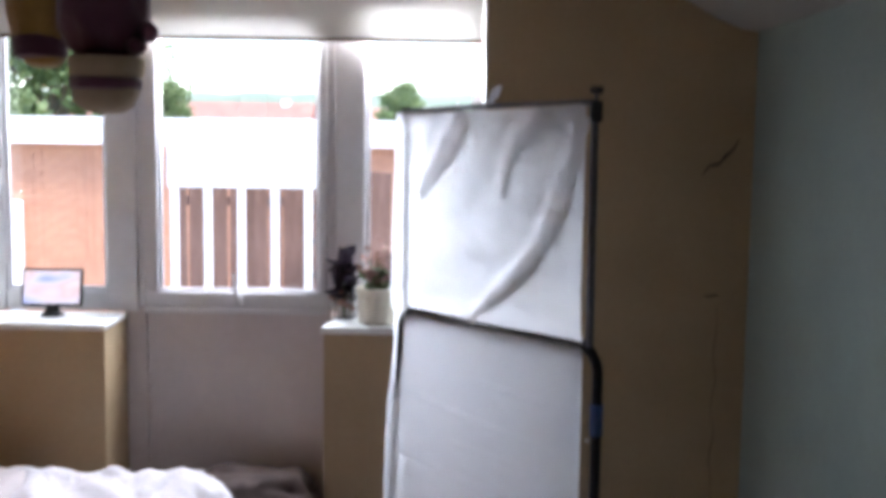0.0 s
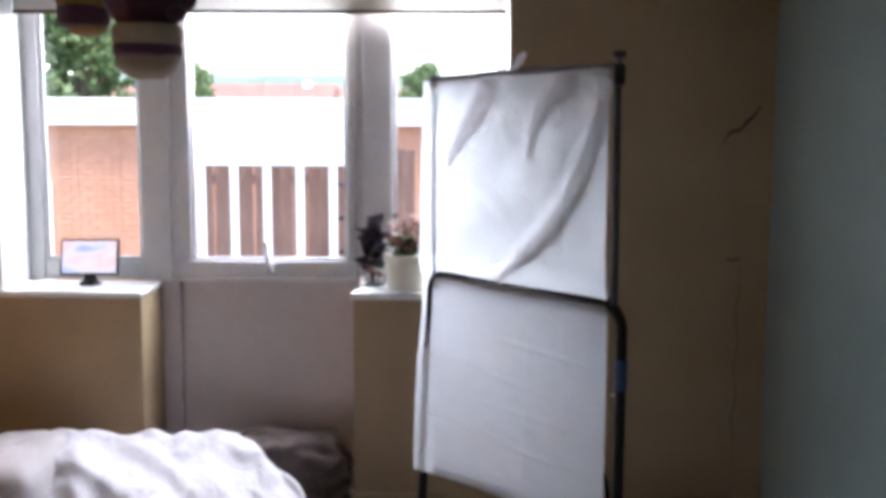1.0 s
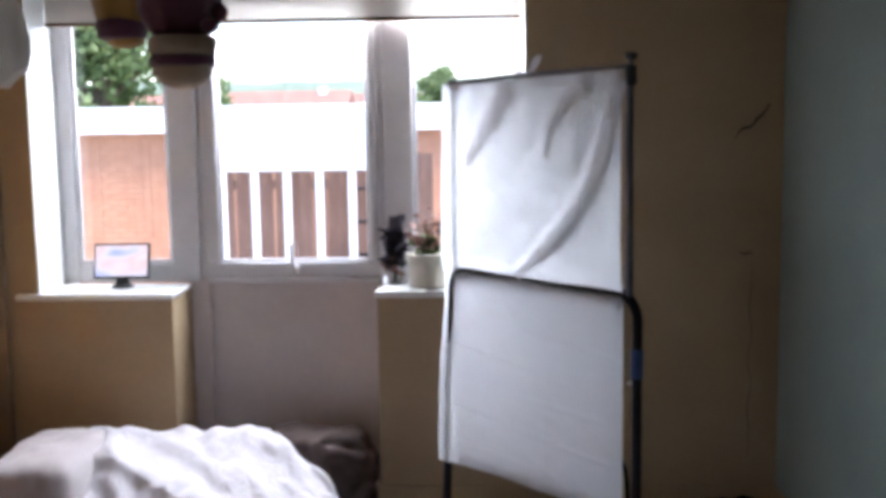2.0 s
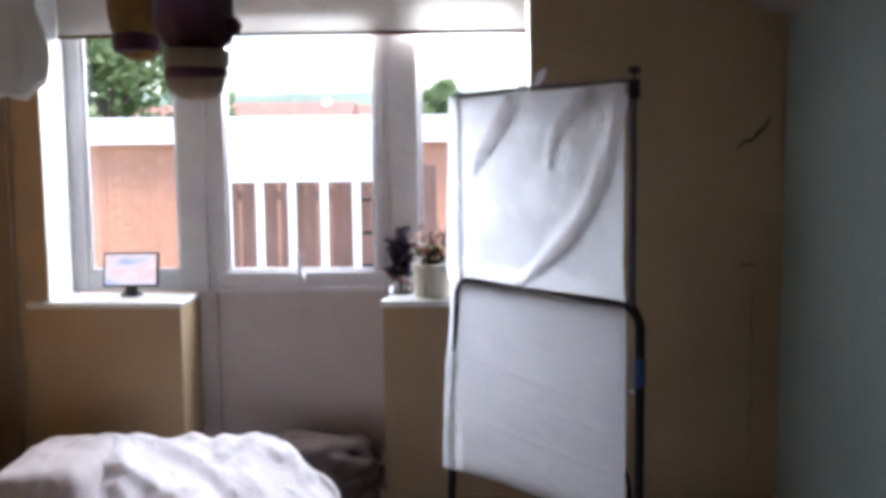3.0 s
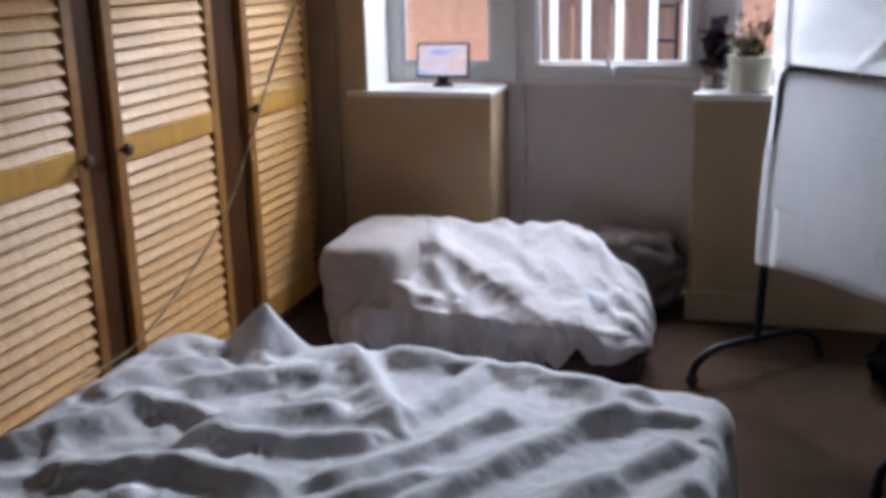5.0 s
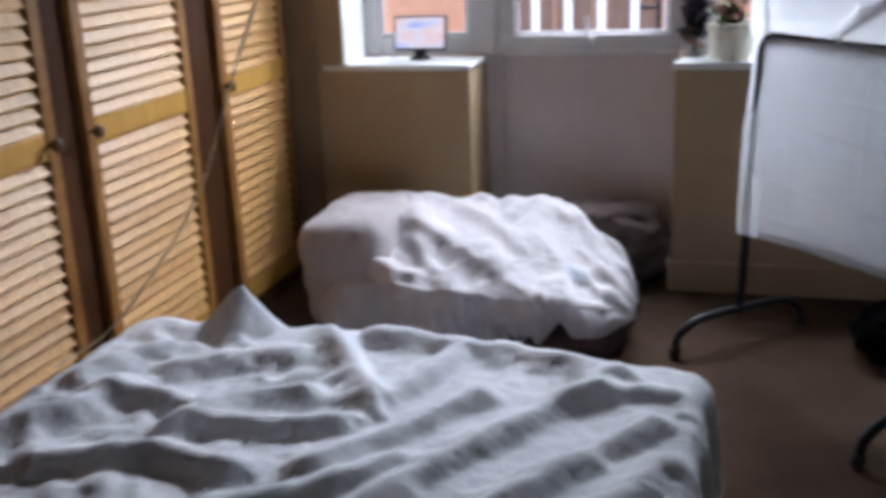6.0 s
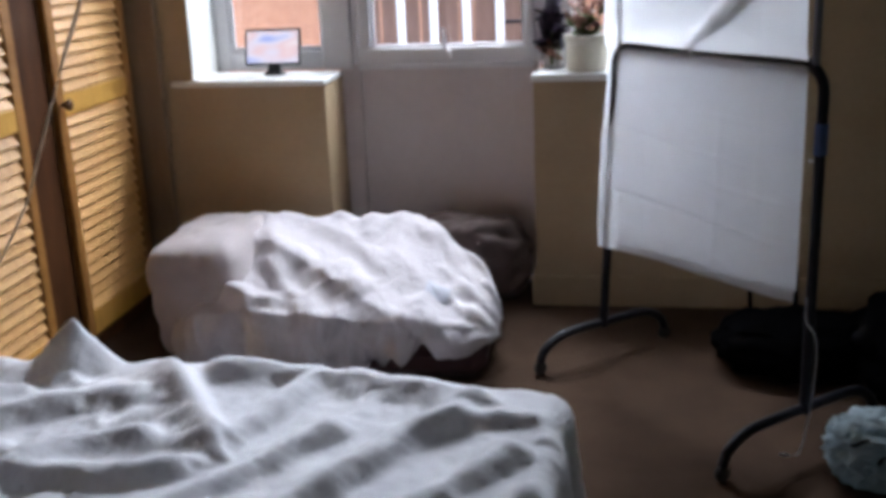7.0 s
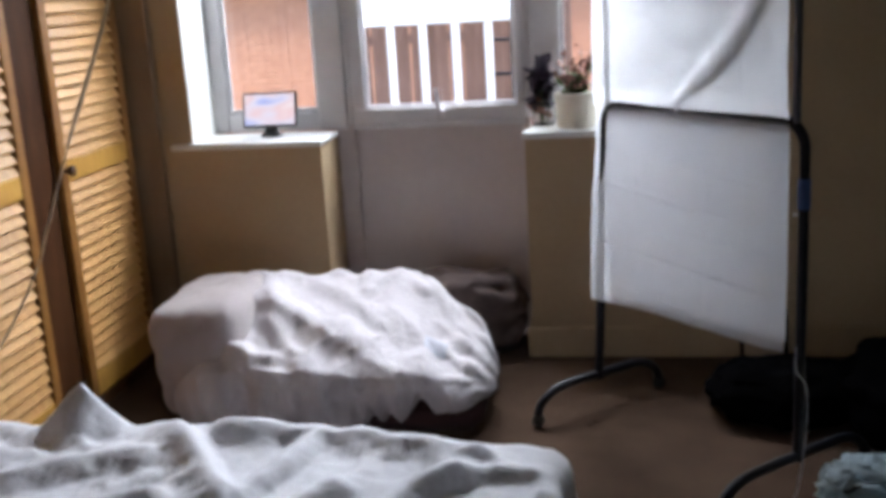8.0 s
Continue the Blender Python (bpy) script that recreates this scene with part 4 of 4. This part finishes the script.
    tagged(part("paper_twist", tube(B(), [m + z * 1.748, m + z * 1.768 + u * 0.016, m + z * 1.790 + u * 0.032, m + z * 1.806 + u * 0.050], [0.005, 0.009, 0.013, 0.008], 9), PAPER),
           "small twist of white paper tied on the stand's top bar", "paper twist")
    p = R + back - v * 0.02
    tagged(part("cable", tube(B(), [p + z * 0.47, p + u * 0.004 + z * 0.40, p + u * 0.040 + z * 0.36, p + u * 0.045 + z * 0.25, p + u * 0.030 + z * 0.10, p + u * 0.02 - v * 0.02 + z * 0.005, p - u * 0.01 - v * 0.06 + z * 0.004], 0.0022, 6), PATCH),
           "thin pale grey cable hanging beside the stand's leg", "cable")


# ---- things on the sills ----
def build_tablet():
    t = thing("photo_frame", "black digital photo frame with a bright screen on the sill", "photo frame", "", "", (-0.70, 0.15, SILL))
    m = pose(-0.664, 0.150, SILL, 0, 0, 3) @ pose(0, 0, 0.037, -14, 0, 0)
    part("case", box(B(), (-0.118, -0.008, 0), (0.118, 0.010, 0.150), 0.006), RUBBER, t, "", True, m)
    part("screen", box(B(), (-0.108, -0.0105, 0.010), (0.108, -0.0082, 0.140)), SCREEN, t, "lit screen with a pale pink picture", False, m)
    part("foot", lathe(B(), [(0.045, 0), (0.045, 0.006), (0.030, 0.016), (0.022, 0.045), (0.001, 0.046)], (-0.664, 0.160, SILL), 20), RUBBER, t)


def leaf_mesh(name, length, width, material, curl=0.25):
    bm = B()
    rows = []
    for i in range(5):
        k = i / 4
        w = width * math.sin(math.pi * (0.12 + 0.83 * k))
        rows.append([(-w, length * k, curl * length * k * k + 0.25 * w), (0, length * k, curl * length * k * k), (w, length * k, curl * length * k * k + 0.25 * w)])
    ring_surface(bm, rows, False, False)
    return finish(name, bm, material)


def build_plants():
    rng = random.Random(3)
    c = Vector((0.626, 0.100, SILL))
    t = thing("potted_plant", "plant with faded pink flowers in a cream pot on the sill", "potted plant", "", "", c)
    part("pot", lathe(B(), [(0.070, 0), (0.077, 0.004), (0.083, 0.106), (0.089, 0.110), (0.091, 0.138), (0.085, 0.141), (0.080, 0.124), (0.001, 0.122)], c), POT, t)
    part("soil", lump(B(), c + Vector((0, 0, 0.122)), (0.078, 0.078, 0.010), 2, 0.2, 5, 3), SOIL, t)
    petal = leaf_mesh("petal", 0.020, 0.008, PETAL, 0.5)
    leaf = leaf_mesh("leaf", 0.055, 0.014, LEAF, 0.3)
    for s in range(16):
        a, lean = rng.uniform(0, 6.28), rng.uniform(0.02, 0.085)
        h = rng.uniform(0.05, 0.195)
        top = c + Vector((lean * math.cos(a), lean * math.sin(a), 0.12 + h))
        base = c + Vector((0.3 * lean * math.cos(a), 0.3 * lean * math.sin(a), 0.120))
        st = part("stem", tube(B(), [base, base.lerp(top, 0.5) + Vector((0.006, 0.004, 0.01)), top], [0.0028, 0.002, 0.0014], 5, 4), LEAF, t)
        for q in range(11):
            k = rng.uniform(0.0, 0.36)
            p = top.lerp(base, k) + Vector([rng.gauss(0, 0.008) for _ in range(3)])
            piece("petal", petal, st, Matrix.Translation(p) @ pose(0, 0, 0, rng.uniform(-60, 90), rng.uniform(-40, 40), rng.uniform(0, 360)))
        for q in range(3):
            p = base.lerp(top, rng.uniform(0.1, 0.5))
            piece("leaf", leaf, st, Matrix.Translation(p) @ pose(0, 0, 0, rng.uniform(-10, 50), rng.uniform(-30, 30), rng.uniform(0, 360)))
    c = Vector((0.492, 0.200, SILL))
    t = thing("flower_vase", "glass jar holding a dark purple leafy plant beside the pot", "vase", "", "", c)
    part("jar", lathe(B(), [(0.040, 0), (0.045, 0.003), (0.048, 0.06), (0.044, 0.105), (0.040, 0.115), (0.037, 0.115), (0.041, 0.104), (0.045, 0.06), (0.042, 0.007), (0.001, 0.006)], c), GLASS, t, "clear glass jar")
    dark = leaf_mesh("leaf", 0.060, 0.030, LEAF_DARK, 0.45)
    dried = leaf_mesh("leaf", 0.055, 0.016, PETAL, 0.6)
    for s in range(9):
        a, lean = rng.uniform(0, 6.28), rng.uniform(0.01, 0.045)
        h = rng.uniform(0.13, 0.235)
        base = c + Vector((0.012 * math.cos(a), 0.012 * math.sin(a), 0.01))
        top = c + Vector((lean * math.cos(a), lean * math.sin(a), h))
        st = part("stem", tube(B(), [base, base.lerp(top, 0.5) + Vector((0.004, -0.004, 0)), top], [0.003, 0.0022, 0.0015], 5, 4), LEAF, t)
        for q in range(9):
            p = top.lerp(base, rng.uniform(-0.05, 0.42) if q < 8 else rng.uniform(0.55, 0.9)) + Vector([rng.gauss(0, 0.010) for _ in range(3)])
            piece("leaf", dark if q < 8 else dried, st, Matrix.Translation(p) @ pose(0, 0, 0, rng.uniform(-50, 70), rng.uniform(-50, 50), rng.uniform(0, 360)))


# ---- hanging things over the bed ----
def build_hanging():
    # plush figure, upside down legs showing: two stuffed limbs and a body, as plain shapes
    t = thing("plush_toy", "purple and mustard plush toy hanging from the ceiling", "plush toy", "", "", (0.20, -2.1, 1.70))
    bm = B()
    lump(bm, (0.238, -2.12, 1.745), (0.060, 0.052, 0.046), 1, 0.05, 2.5, 4, 2.4)
    part("foot_pad", bm, FUR_CREAM, t, "cream foot end")
    part("stripe", lathe(B(), [(0.058, 1.742), (0.0645, 1.747), (0.0655, 1.760), (0.0605, 1.766)], (0.238, -2.12, 0), 28), FUR_PURPLE, t)
    part("cuff", lathe(B(), [(0.0605, 1.764), (0.066, 1.770), (0.0675, 1.792), (0.066, 1.800), (0.060, 1.803)], (0.240, -2.12, 0), 28), FUR_CREAM, t, "cream band")
    part("body", lump(B(), (0.232, -2.10, 1.905), (0.083, 0.070, 0.125), 2, 0.09, 2.4, 4, 2.3), FUR_PURPLE, t)
    part("bow", lump(B(), (0.318, -2.12, 1.848), (0.017, 0.015, 0.020), 5, 0.15, 3.0, 3), FUR_PURPLE, t)
    part("bow", lump(B(), (0.300, -2.135, 1.822), (0.020, 0.015, 0.016), 6, 0.15, 3.0, 3), FUR_PURPLE, t)
    part("limb", lump(B(), (0.098, -2.06, 1.92), (0.058, 0.055, 0.12), 3, 0.06, 2.4, 4, 2.5), FUR_YELLOW, t, "mustard limb")
    part("cuff", lathe(B(), [(0.036, 1.800), (0.049, 1.806), (0.052, 1.830), (0.050, 1.842), (0.044, 1.846)], (0.098, -2.06, 0), 24), FUR_PURPLE, t)
    part("foot_pad", lump(B(), (0.104, -2.06, 1.806), (0.040, 0.038, 0.022), 4, 0.05, 2.4, 3, 2.2), FUR_YELLOW, t)
    part("loop", tube(B(), [(0.20, -2.09, 2.00), (0.19, -2.09, 2.2), (0.19, -2.09, 2.33)], 0.003, 6, 3), CORD, t)
    t.location, t.scale = (0.081, -1.616, 1.703), (1.2, 1.2, 1.2)
    # white cloth bundle with a long cord
    t = thing("cloth_bundle", "white cloth bundle hanging on a cord from the ceiling", "cloth bundle", "", "", (-0.28, -1.8, 1.73))
    bm = B()
    rings = []
    for k in range(15):
        s = k / 14
        zz = 1.715 + 0.52 * s
        wx = 0.080 + 0.012 * math.sin(s * 9.0 + 0.4) - 0.055 * s
        ring = []
        for i in range(28):
            a = 2 * math.pi * i / 28
            rr = 1 + 0.12 * math.sin(a * 5 + s * 3) + 0.05 * noise.noise(Vector((math.cos(a) * 2, math.sin(a) * 2, s * 6)))
            ring.append((-0.283 + 0.012 * math.sin(s * 5) + wx * rr * math.cos(a), -1.8 + 0.8 * wx * rr * math.sin(a), zz + 0.016 * math.sin(a * 3 + 1) * (1 - s) + 0.02 * math.cos(a) * (1 - s)))
        rings.append(ring)
    part("cloth", ring_surface(bm, rings), BUNDLE, t)
    part("loop", tube(B(), [(-0.28, -1.8, 2.23), (-0.28, -1.8, CEILING)], 0.004, 6, 1), CORD, t)
    part("tassel", tube(B(), [(-0.30, -1.8, 1.76), (-0.318, -1.8, 1.71), (-0.338, -1.8, 1.655)], [0.012, 0.010, 0.007], 8, 4), WHITE_CLOTH, t)
    part("cord", tube(B(), [(-0.335, -1.8, 1.672), (-0.383, -1.8, 1.519), (-0.45, -1.8, 1.37), (-0.53, -1.8, 1.20), (-0.59, -1.85, 1.0), (-0.63, -1.87, 0.89), (-0.70, -1.95, 0.735), (-0.80, -2.1, 0.565), (-0.87, -2.25, 0.515)], [0.0045, 0.0042, 0.0034, 0.003, 0.003], 6), CORD, t, "thin twisted cord")


# ---- things on the floor ----
def build_floor_things():
    t = thing("black_bag", "slumped black bag on the carpet beneath the stand", "bag", "", "", (1.35, -0.5, 0))
    bm = lump(B(), (1.36, -0.58, 0.080), (0.27, 0.20, 0.105), 8, 0.14, 2.4, 5, 2.4, 0.06)
    for v in bm.verts:
        v.co.z = max(v.co.z, 0.0)
    part("body", bm, BLACK_CLOTH, t)
    part("handle", tube(B(), [(1.22, -0.44, 0.13), (1.215, -0.44, 0.25), (1.23, -0.44, 0.36), (1.30, -0.44, 0.40), (1.36, -0.45, 0.34), (1.37, -0.45, 0.16)], 0.008, 8), BLACK_CLOTH, t)
    bm = lump(B(), (1.76, -0.72, 0.12), (0.24, 0.36, 0.15), 12, 0.15, 2.2, 4, 2.4, 0.05)
    for v in bm.verts:
        v.co.z = max(v.co.z, 0.0)
    tagged(part("dark_clothes", bm, BLACK_CLOTH), "heap of black clothes on the carpet by the wall", "clothes")
    t = thing("carrier_bag", "crumpled pale blue-white plastic carrier bag on the carpet", "plastic bag", "", "", (1.47, -1.38, 0))
    bm = lump(B(), (1.475, -1.36, 0.085), (0.145, 0.13, 0.105), 21, 0.16, 3.2, 5, 2.2, 0.12)
    for v in bm.verts:
        v.co.z = max(v.co.z, 0.0)
    bag = part("body", bm, PLASTIC, t)
    skin = [v.co.copy() for v in bag.data.vertices]
    c = Vector((1.475, -1.36, 0.085))
    for knots in (((-0.10, -0.09, 0.055), (-0.095, -0.095, 0.070), (-0.08, -0.10, 0.078), (-0.065, -0.10, 0.070)), ((-0.04, -0.12, 0.02), (-0.02, -0.12, 0.028), (0.0, -0.12, 0.024))):
        pts = []
        for k in knots:
            near = min(skin, key=lambda q: (q - c - Vector(k)).length)
            pts.append(near + (near - c).normalized() * 0.003)
        part("print_mark", tube(B(), pts, 0.005, 6), RUBBER, t, "dark printed curl")


# ---- outside ----
def build_outside():
    bm = B()
    box(bm, (-400, -400, -1.6), (400, 900, -1.5))
    tagged(part("ground", bm, GRASS, None, "", False), "rough green ground reaching the horizon", "ground", "", "structure")
    bm = B()
    box(bm, (-14, 0.42, -1.5), (12, 10.0, -1.46))
    tagged(part("pavement", bm, TARMAC, None, "", False), "pale concrete yard behind the house", "yard", "", "structure")
    # flat-roofed garages
    yb = 10.0
    g = thing("garage_block", "low red-brick garages with a flat roof and white fascia", "garage", "", "", (-2.0, yb, -1.46))
    part("wall", box(B(), (-11.0, yb + 0.006, -1.46), (6.0, yb + 5.0, 1.54)), MORTAR, g, "", False)
    part("roof", box(B(), (-11.2, yb - 0.12, 1.73), (6.2, yb + 5.1, 1.82), 0.01), FASCIA, g, "pale felt roof", False)
    part("fascia", box(B(), (-11.2, yb - 0.16, 1.49), (6.2, yb - 0.12, 1.84), 0.006), FASCIA, g, "white fascia board", False)
    part("soffit", box(B(), (-11.2, yb - 0.12, 1.52), (6.2, yb + 0.011, 1.55)), FASCIA, g, "", False)
    part("downpipe", tube(B(), [(-4.70, yb - 0.10, -1.46), (-4.70, yb - 0.10, 0.75)], 0.10, 12, 1), FASCIA, g, "white downpipe")
    # white railing with a solid upper panel, brown boards behind
    yr = 6.6
    t = thing("garden_railing", "white railing with a broad panel over open bars", "railing", "", "", (-1.4, yr, -1.46))
    part("upper_panel", box(B(), (-1.86, yr - 0.03, 1.12), (0.10, yr + 0.03, 1.74), 0.01), FASCIA, t, "broad white upper panel")
    part("bottom_rail", box(B(), (-1.84, yr - 0.03, -0.35), (0.10, yr + 0.03, -0.24), 0.008), FASCIA, t)
    for i in range(6):
        x = -1.792 + 0.3322 * i
        part("bar", box(B(), (x - 0.038, yr - 0.025, -0.28), (x + 0.038, yr + 0.025, 1.125), 0.006), FASCIA, t)
    for x in (-1.80, 0.05):
        part("post", box(B(), (x - 0.05, yr - 0.05, -1.47), (x + 0.05, yr + 0.05, -0.20), 0.008), FASCIA, t)
    t = thing("board_fence", "brown vertical board fence behind the white railing", "fence", "", "", (-1.4, 7.2, -1.46))
    rng = random.Random(2)
    bm = box(B(), (-0.068, -0.012, 0), (0.068, 0.012, 2.72), 0.004)
    board = finish("board", bm, BROWN)
    for i in range(16):
        piece("board", board, t, pose(-1.87 + 0.142 * i, 7.2 + rng.uniform(-0.006, 0.006), -1.46 + rng.uniform(-0.02, 0.02), 0, rng.uniform(-0.4, 0.4), 0))
    part("back_rail", box(B(), (-1.93, 7.213, 0.9), (0.26, 7.26, 1.0), 0.004), BROWN, t)
    t = thing("garden_rack", "dark slatted rack standing behind the railing", "rack", "", "", (-0.35, 6.95, -1.46))
    for x in (-0.52, -0.26):
        part("post", box(B(), (x - 0.02, 6.93, -1.46), (x + 0.02, 6.97, 0.95), 0.004), STEEL, t)
    for z in (0.9, 0.55, 0.2, -0.15):
        part("shelf", box(B(), (-0.5, 6.9, z), (-0.28, 7.0, z + 0.03), 0.004), STEEL, t)


def build_tree(name, at, height, spread, seed, label):
    rng = random.Random(seed)
    t = thing(name, label, "tree", "", "", at)
    c = Vector(at)
    part("trunk", tube(B(), [c, c + Vector((0.1, 0, height * 0.3)), c + Vector((-0.1, 0.1, height * 0.75))], [0.05 * height, 0.035 * height, 0.012 * height], 9), BARK, t)
    tips = []
    for i in range(11):
        a = rng.uniform(0, 6.28)
        z = rng.uniform(0.28, 0.7) * height
        tip = c + Vector((spread * rng.uniform(0.35, 0.85) * math.cos(a), spread * rng.uniform(0.35, 0.85) * math.sin(a), z + height * rng.uniform(0.08, 0.28)))
        part("limb", tube(B(), [c + Vector((0, 0, z * 0.85)), (c + Vector((0, 0, z))).lerp(tip, 0.5), tip], [0.014 * height, 0.009 * height, 0.004 * height], 6, 4), BARK, t)
        tips.append(tip)
    tips += [c + Vector((rng.gauss(0, spread * 0.3), rng.gauss(0, spread * 0.3), height * rng.uniform(0.6, 0.95))) for _ in range(9)]
    verts, faces = [], []
    for tip in tips:
        for k in range(420):
            d = Vector((rng.gauss(0, 1), rng.gauss(0, 1), rng.gauss(0, 0.8)))
            p = tip + d * spread * 0.15
            s = height * rng.uniform(0.012, 0.026)
            q = Euler((rng.uniform(0, 6.28), rng.uniform(0, 6.28), rng.uniform(0, 6.28))).to_matrix()
            n = len(verts)
            verts += [p + q @ Vector(o) * s for o in ((-0.5, 0, 0), (0, -1, 0.15), (0.5, 0, 0), (0, 1, 0.15))]
            faces.append((n, n + 1, n + 2, n + 3))
    me = bpy.data.meshes.new("crown")
    me.from_pydata([tuple(v) for v in verts], [], faces)
    me.materials.append(TREE_LEAF)
    cr = new("crown", me)
    cr.parent, cr.matrix_parent_inverse = t, t.matrix_basis.inverted()
    return t


def build_distance():
    build_tree("tree", (-9.3, 24.0, -1.5), 7.8, 2.6, 1, "large leafy green tree behind the garages")
    build_tree("tree", (-13.2, 26.0, -1.5), 8.4, 3.0, 4, "large leafy green tree behind the garages")
    build_tree("tree", (-9.3, 33.0, -1.5), 5.4, 1.8, 7, "smaller green tree beyond the garage roof")
    build_tree("tree", (-1.2, 48.0, -1.5), 5.6, 1.5, 9, "small rounded tree far beyond the roofs")
    for x, y, w, h in ((-12.2, 62, 9.0, 2.85), (-3.5, 66, 9.0, 2.72), (-21.0, 63, 9.0, 2.75)):
        t = thing("far_house", "distant house with a red tiled roof", "house", "far houses", "", (x, y, -1.5))
        part("wall", box(B(), (x - w / 2, y, -1.5), (x + w / 2, y + 7, h - 0.7)), WALL, t, "", False)
        bm = B()
        ring_surface(bm, [[(xx, y - 0.4, h - 0.7), (xx, y + 3.5, h + 0.75), (xx, y + 7.4, h - 0.7)] for xx in (x - w / 2 - 0.3, x + w / 2 + 0.3)])
        roof = part("roof", bm, TILE_ROOF, t, "red tiled roof", False)
        part("chimney", box(B(), (x + w * 0.3, y + 2.8, h + 0.2), (x + w * 0.3 + 0.5, y + 3.4, h + 1.0)), FASCIA, roof, "pale rendered chimney", False)
    bm = B()
    rows = []
    for y, base in ((150, -1.5), (170, 6.0), (200, 9.0), (260, 11.0)):
        rows.append([(x, y, base if base < 0 else base + 2.2 * noise.noise(Vector((x * 0.02, y * 0.02, 0))) + 0.8 * noise.noise(Vector((x * 0.13, y * 0.1, 4)))) for x in range(-160, 121, 4)])
    ring_surface(bm, rows, False, False)
    tagged(part("backdrop", bm, HILL), "far wooded hills", "hill", "", "structure")


def build_bricks():
    """Brick faces of the garage wall where it shows through the panes."""
    wall_part = next(o for o in bpy.data.objects if o.name == "wall" and o.parent and o.parent.name == "garage_block")
    bm = box(B(), (-0.105, -0.012, -0.031), (0.105, 0.010, 0.031))
    face = finish("brick", bm, BRICK, False)
    rng = random.Random(11)
    near, rest = [], []
    for r in range(39):
        z = 1.475 - 0.075 * r
        for i in range(76):
            x = -11.0 + 0.11 + 0.225 * i + (0.1125 if r % 2 else 0)
            if x > 5.9:
                continue
            (near if (-6.2 < x < -4.0 and z > 0.2) or (-0.9 < x < 0.5 and z > 0.5) else rest).append((x, z))
    for x, z in near[:300]:
        piece("brick", face, wall_part, pose(x, 10.0 + rng.uniform(0, 0.004), z))
    rest += near[300:]
    verts, faces = [], []
    for x, z in rest:
        n, yy = len(verts), 10.0 + rng.uniform(0, 0.004)
        for dy in (-0.012, 0.010):
            verts += [(x - 0.105, yy + dy, z - 0.031), (x + 0.105, yy + dy, z - 0.031), (x + 0.105, yy + dy, z + 0.031), (x - 0.105, yy + dy, z + 0.031)]
        faces += [(n, n + 1, n + 2, n + 3), (n, n + 4, n + 5, n + 1), (n + 1, n + 5, n + 6, n + 2), (n + 2, n + 6, n + 7, n + 3), (n + 3, n + 7, n + 4, n)]
    me = bpy.data.meshes.new("brickwork")
    me.from_pydata(verts, [], faces)
    me.materials.append(BRICK)
    ob = new("brickwork", me)
    ob.parent, ob.matrix_parent_inverse = wall_part, wall_part.matrix_basis.inverted()
    tagged(ob, "red brickwork in running bond", "", "", "stuff")


build_shell()
build_crack()
build_windows()
build_blind()
build_wardrobe()
build_bed()
build_floor_bedding()
build_stand()
build_tablet()
build_plants()
build_hanging()
build_floor_things()
build_outside()
build_distance()
build_bricks()
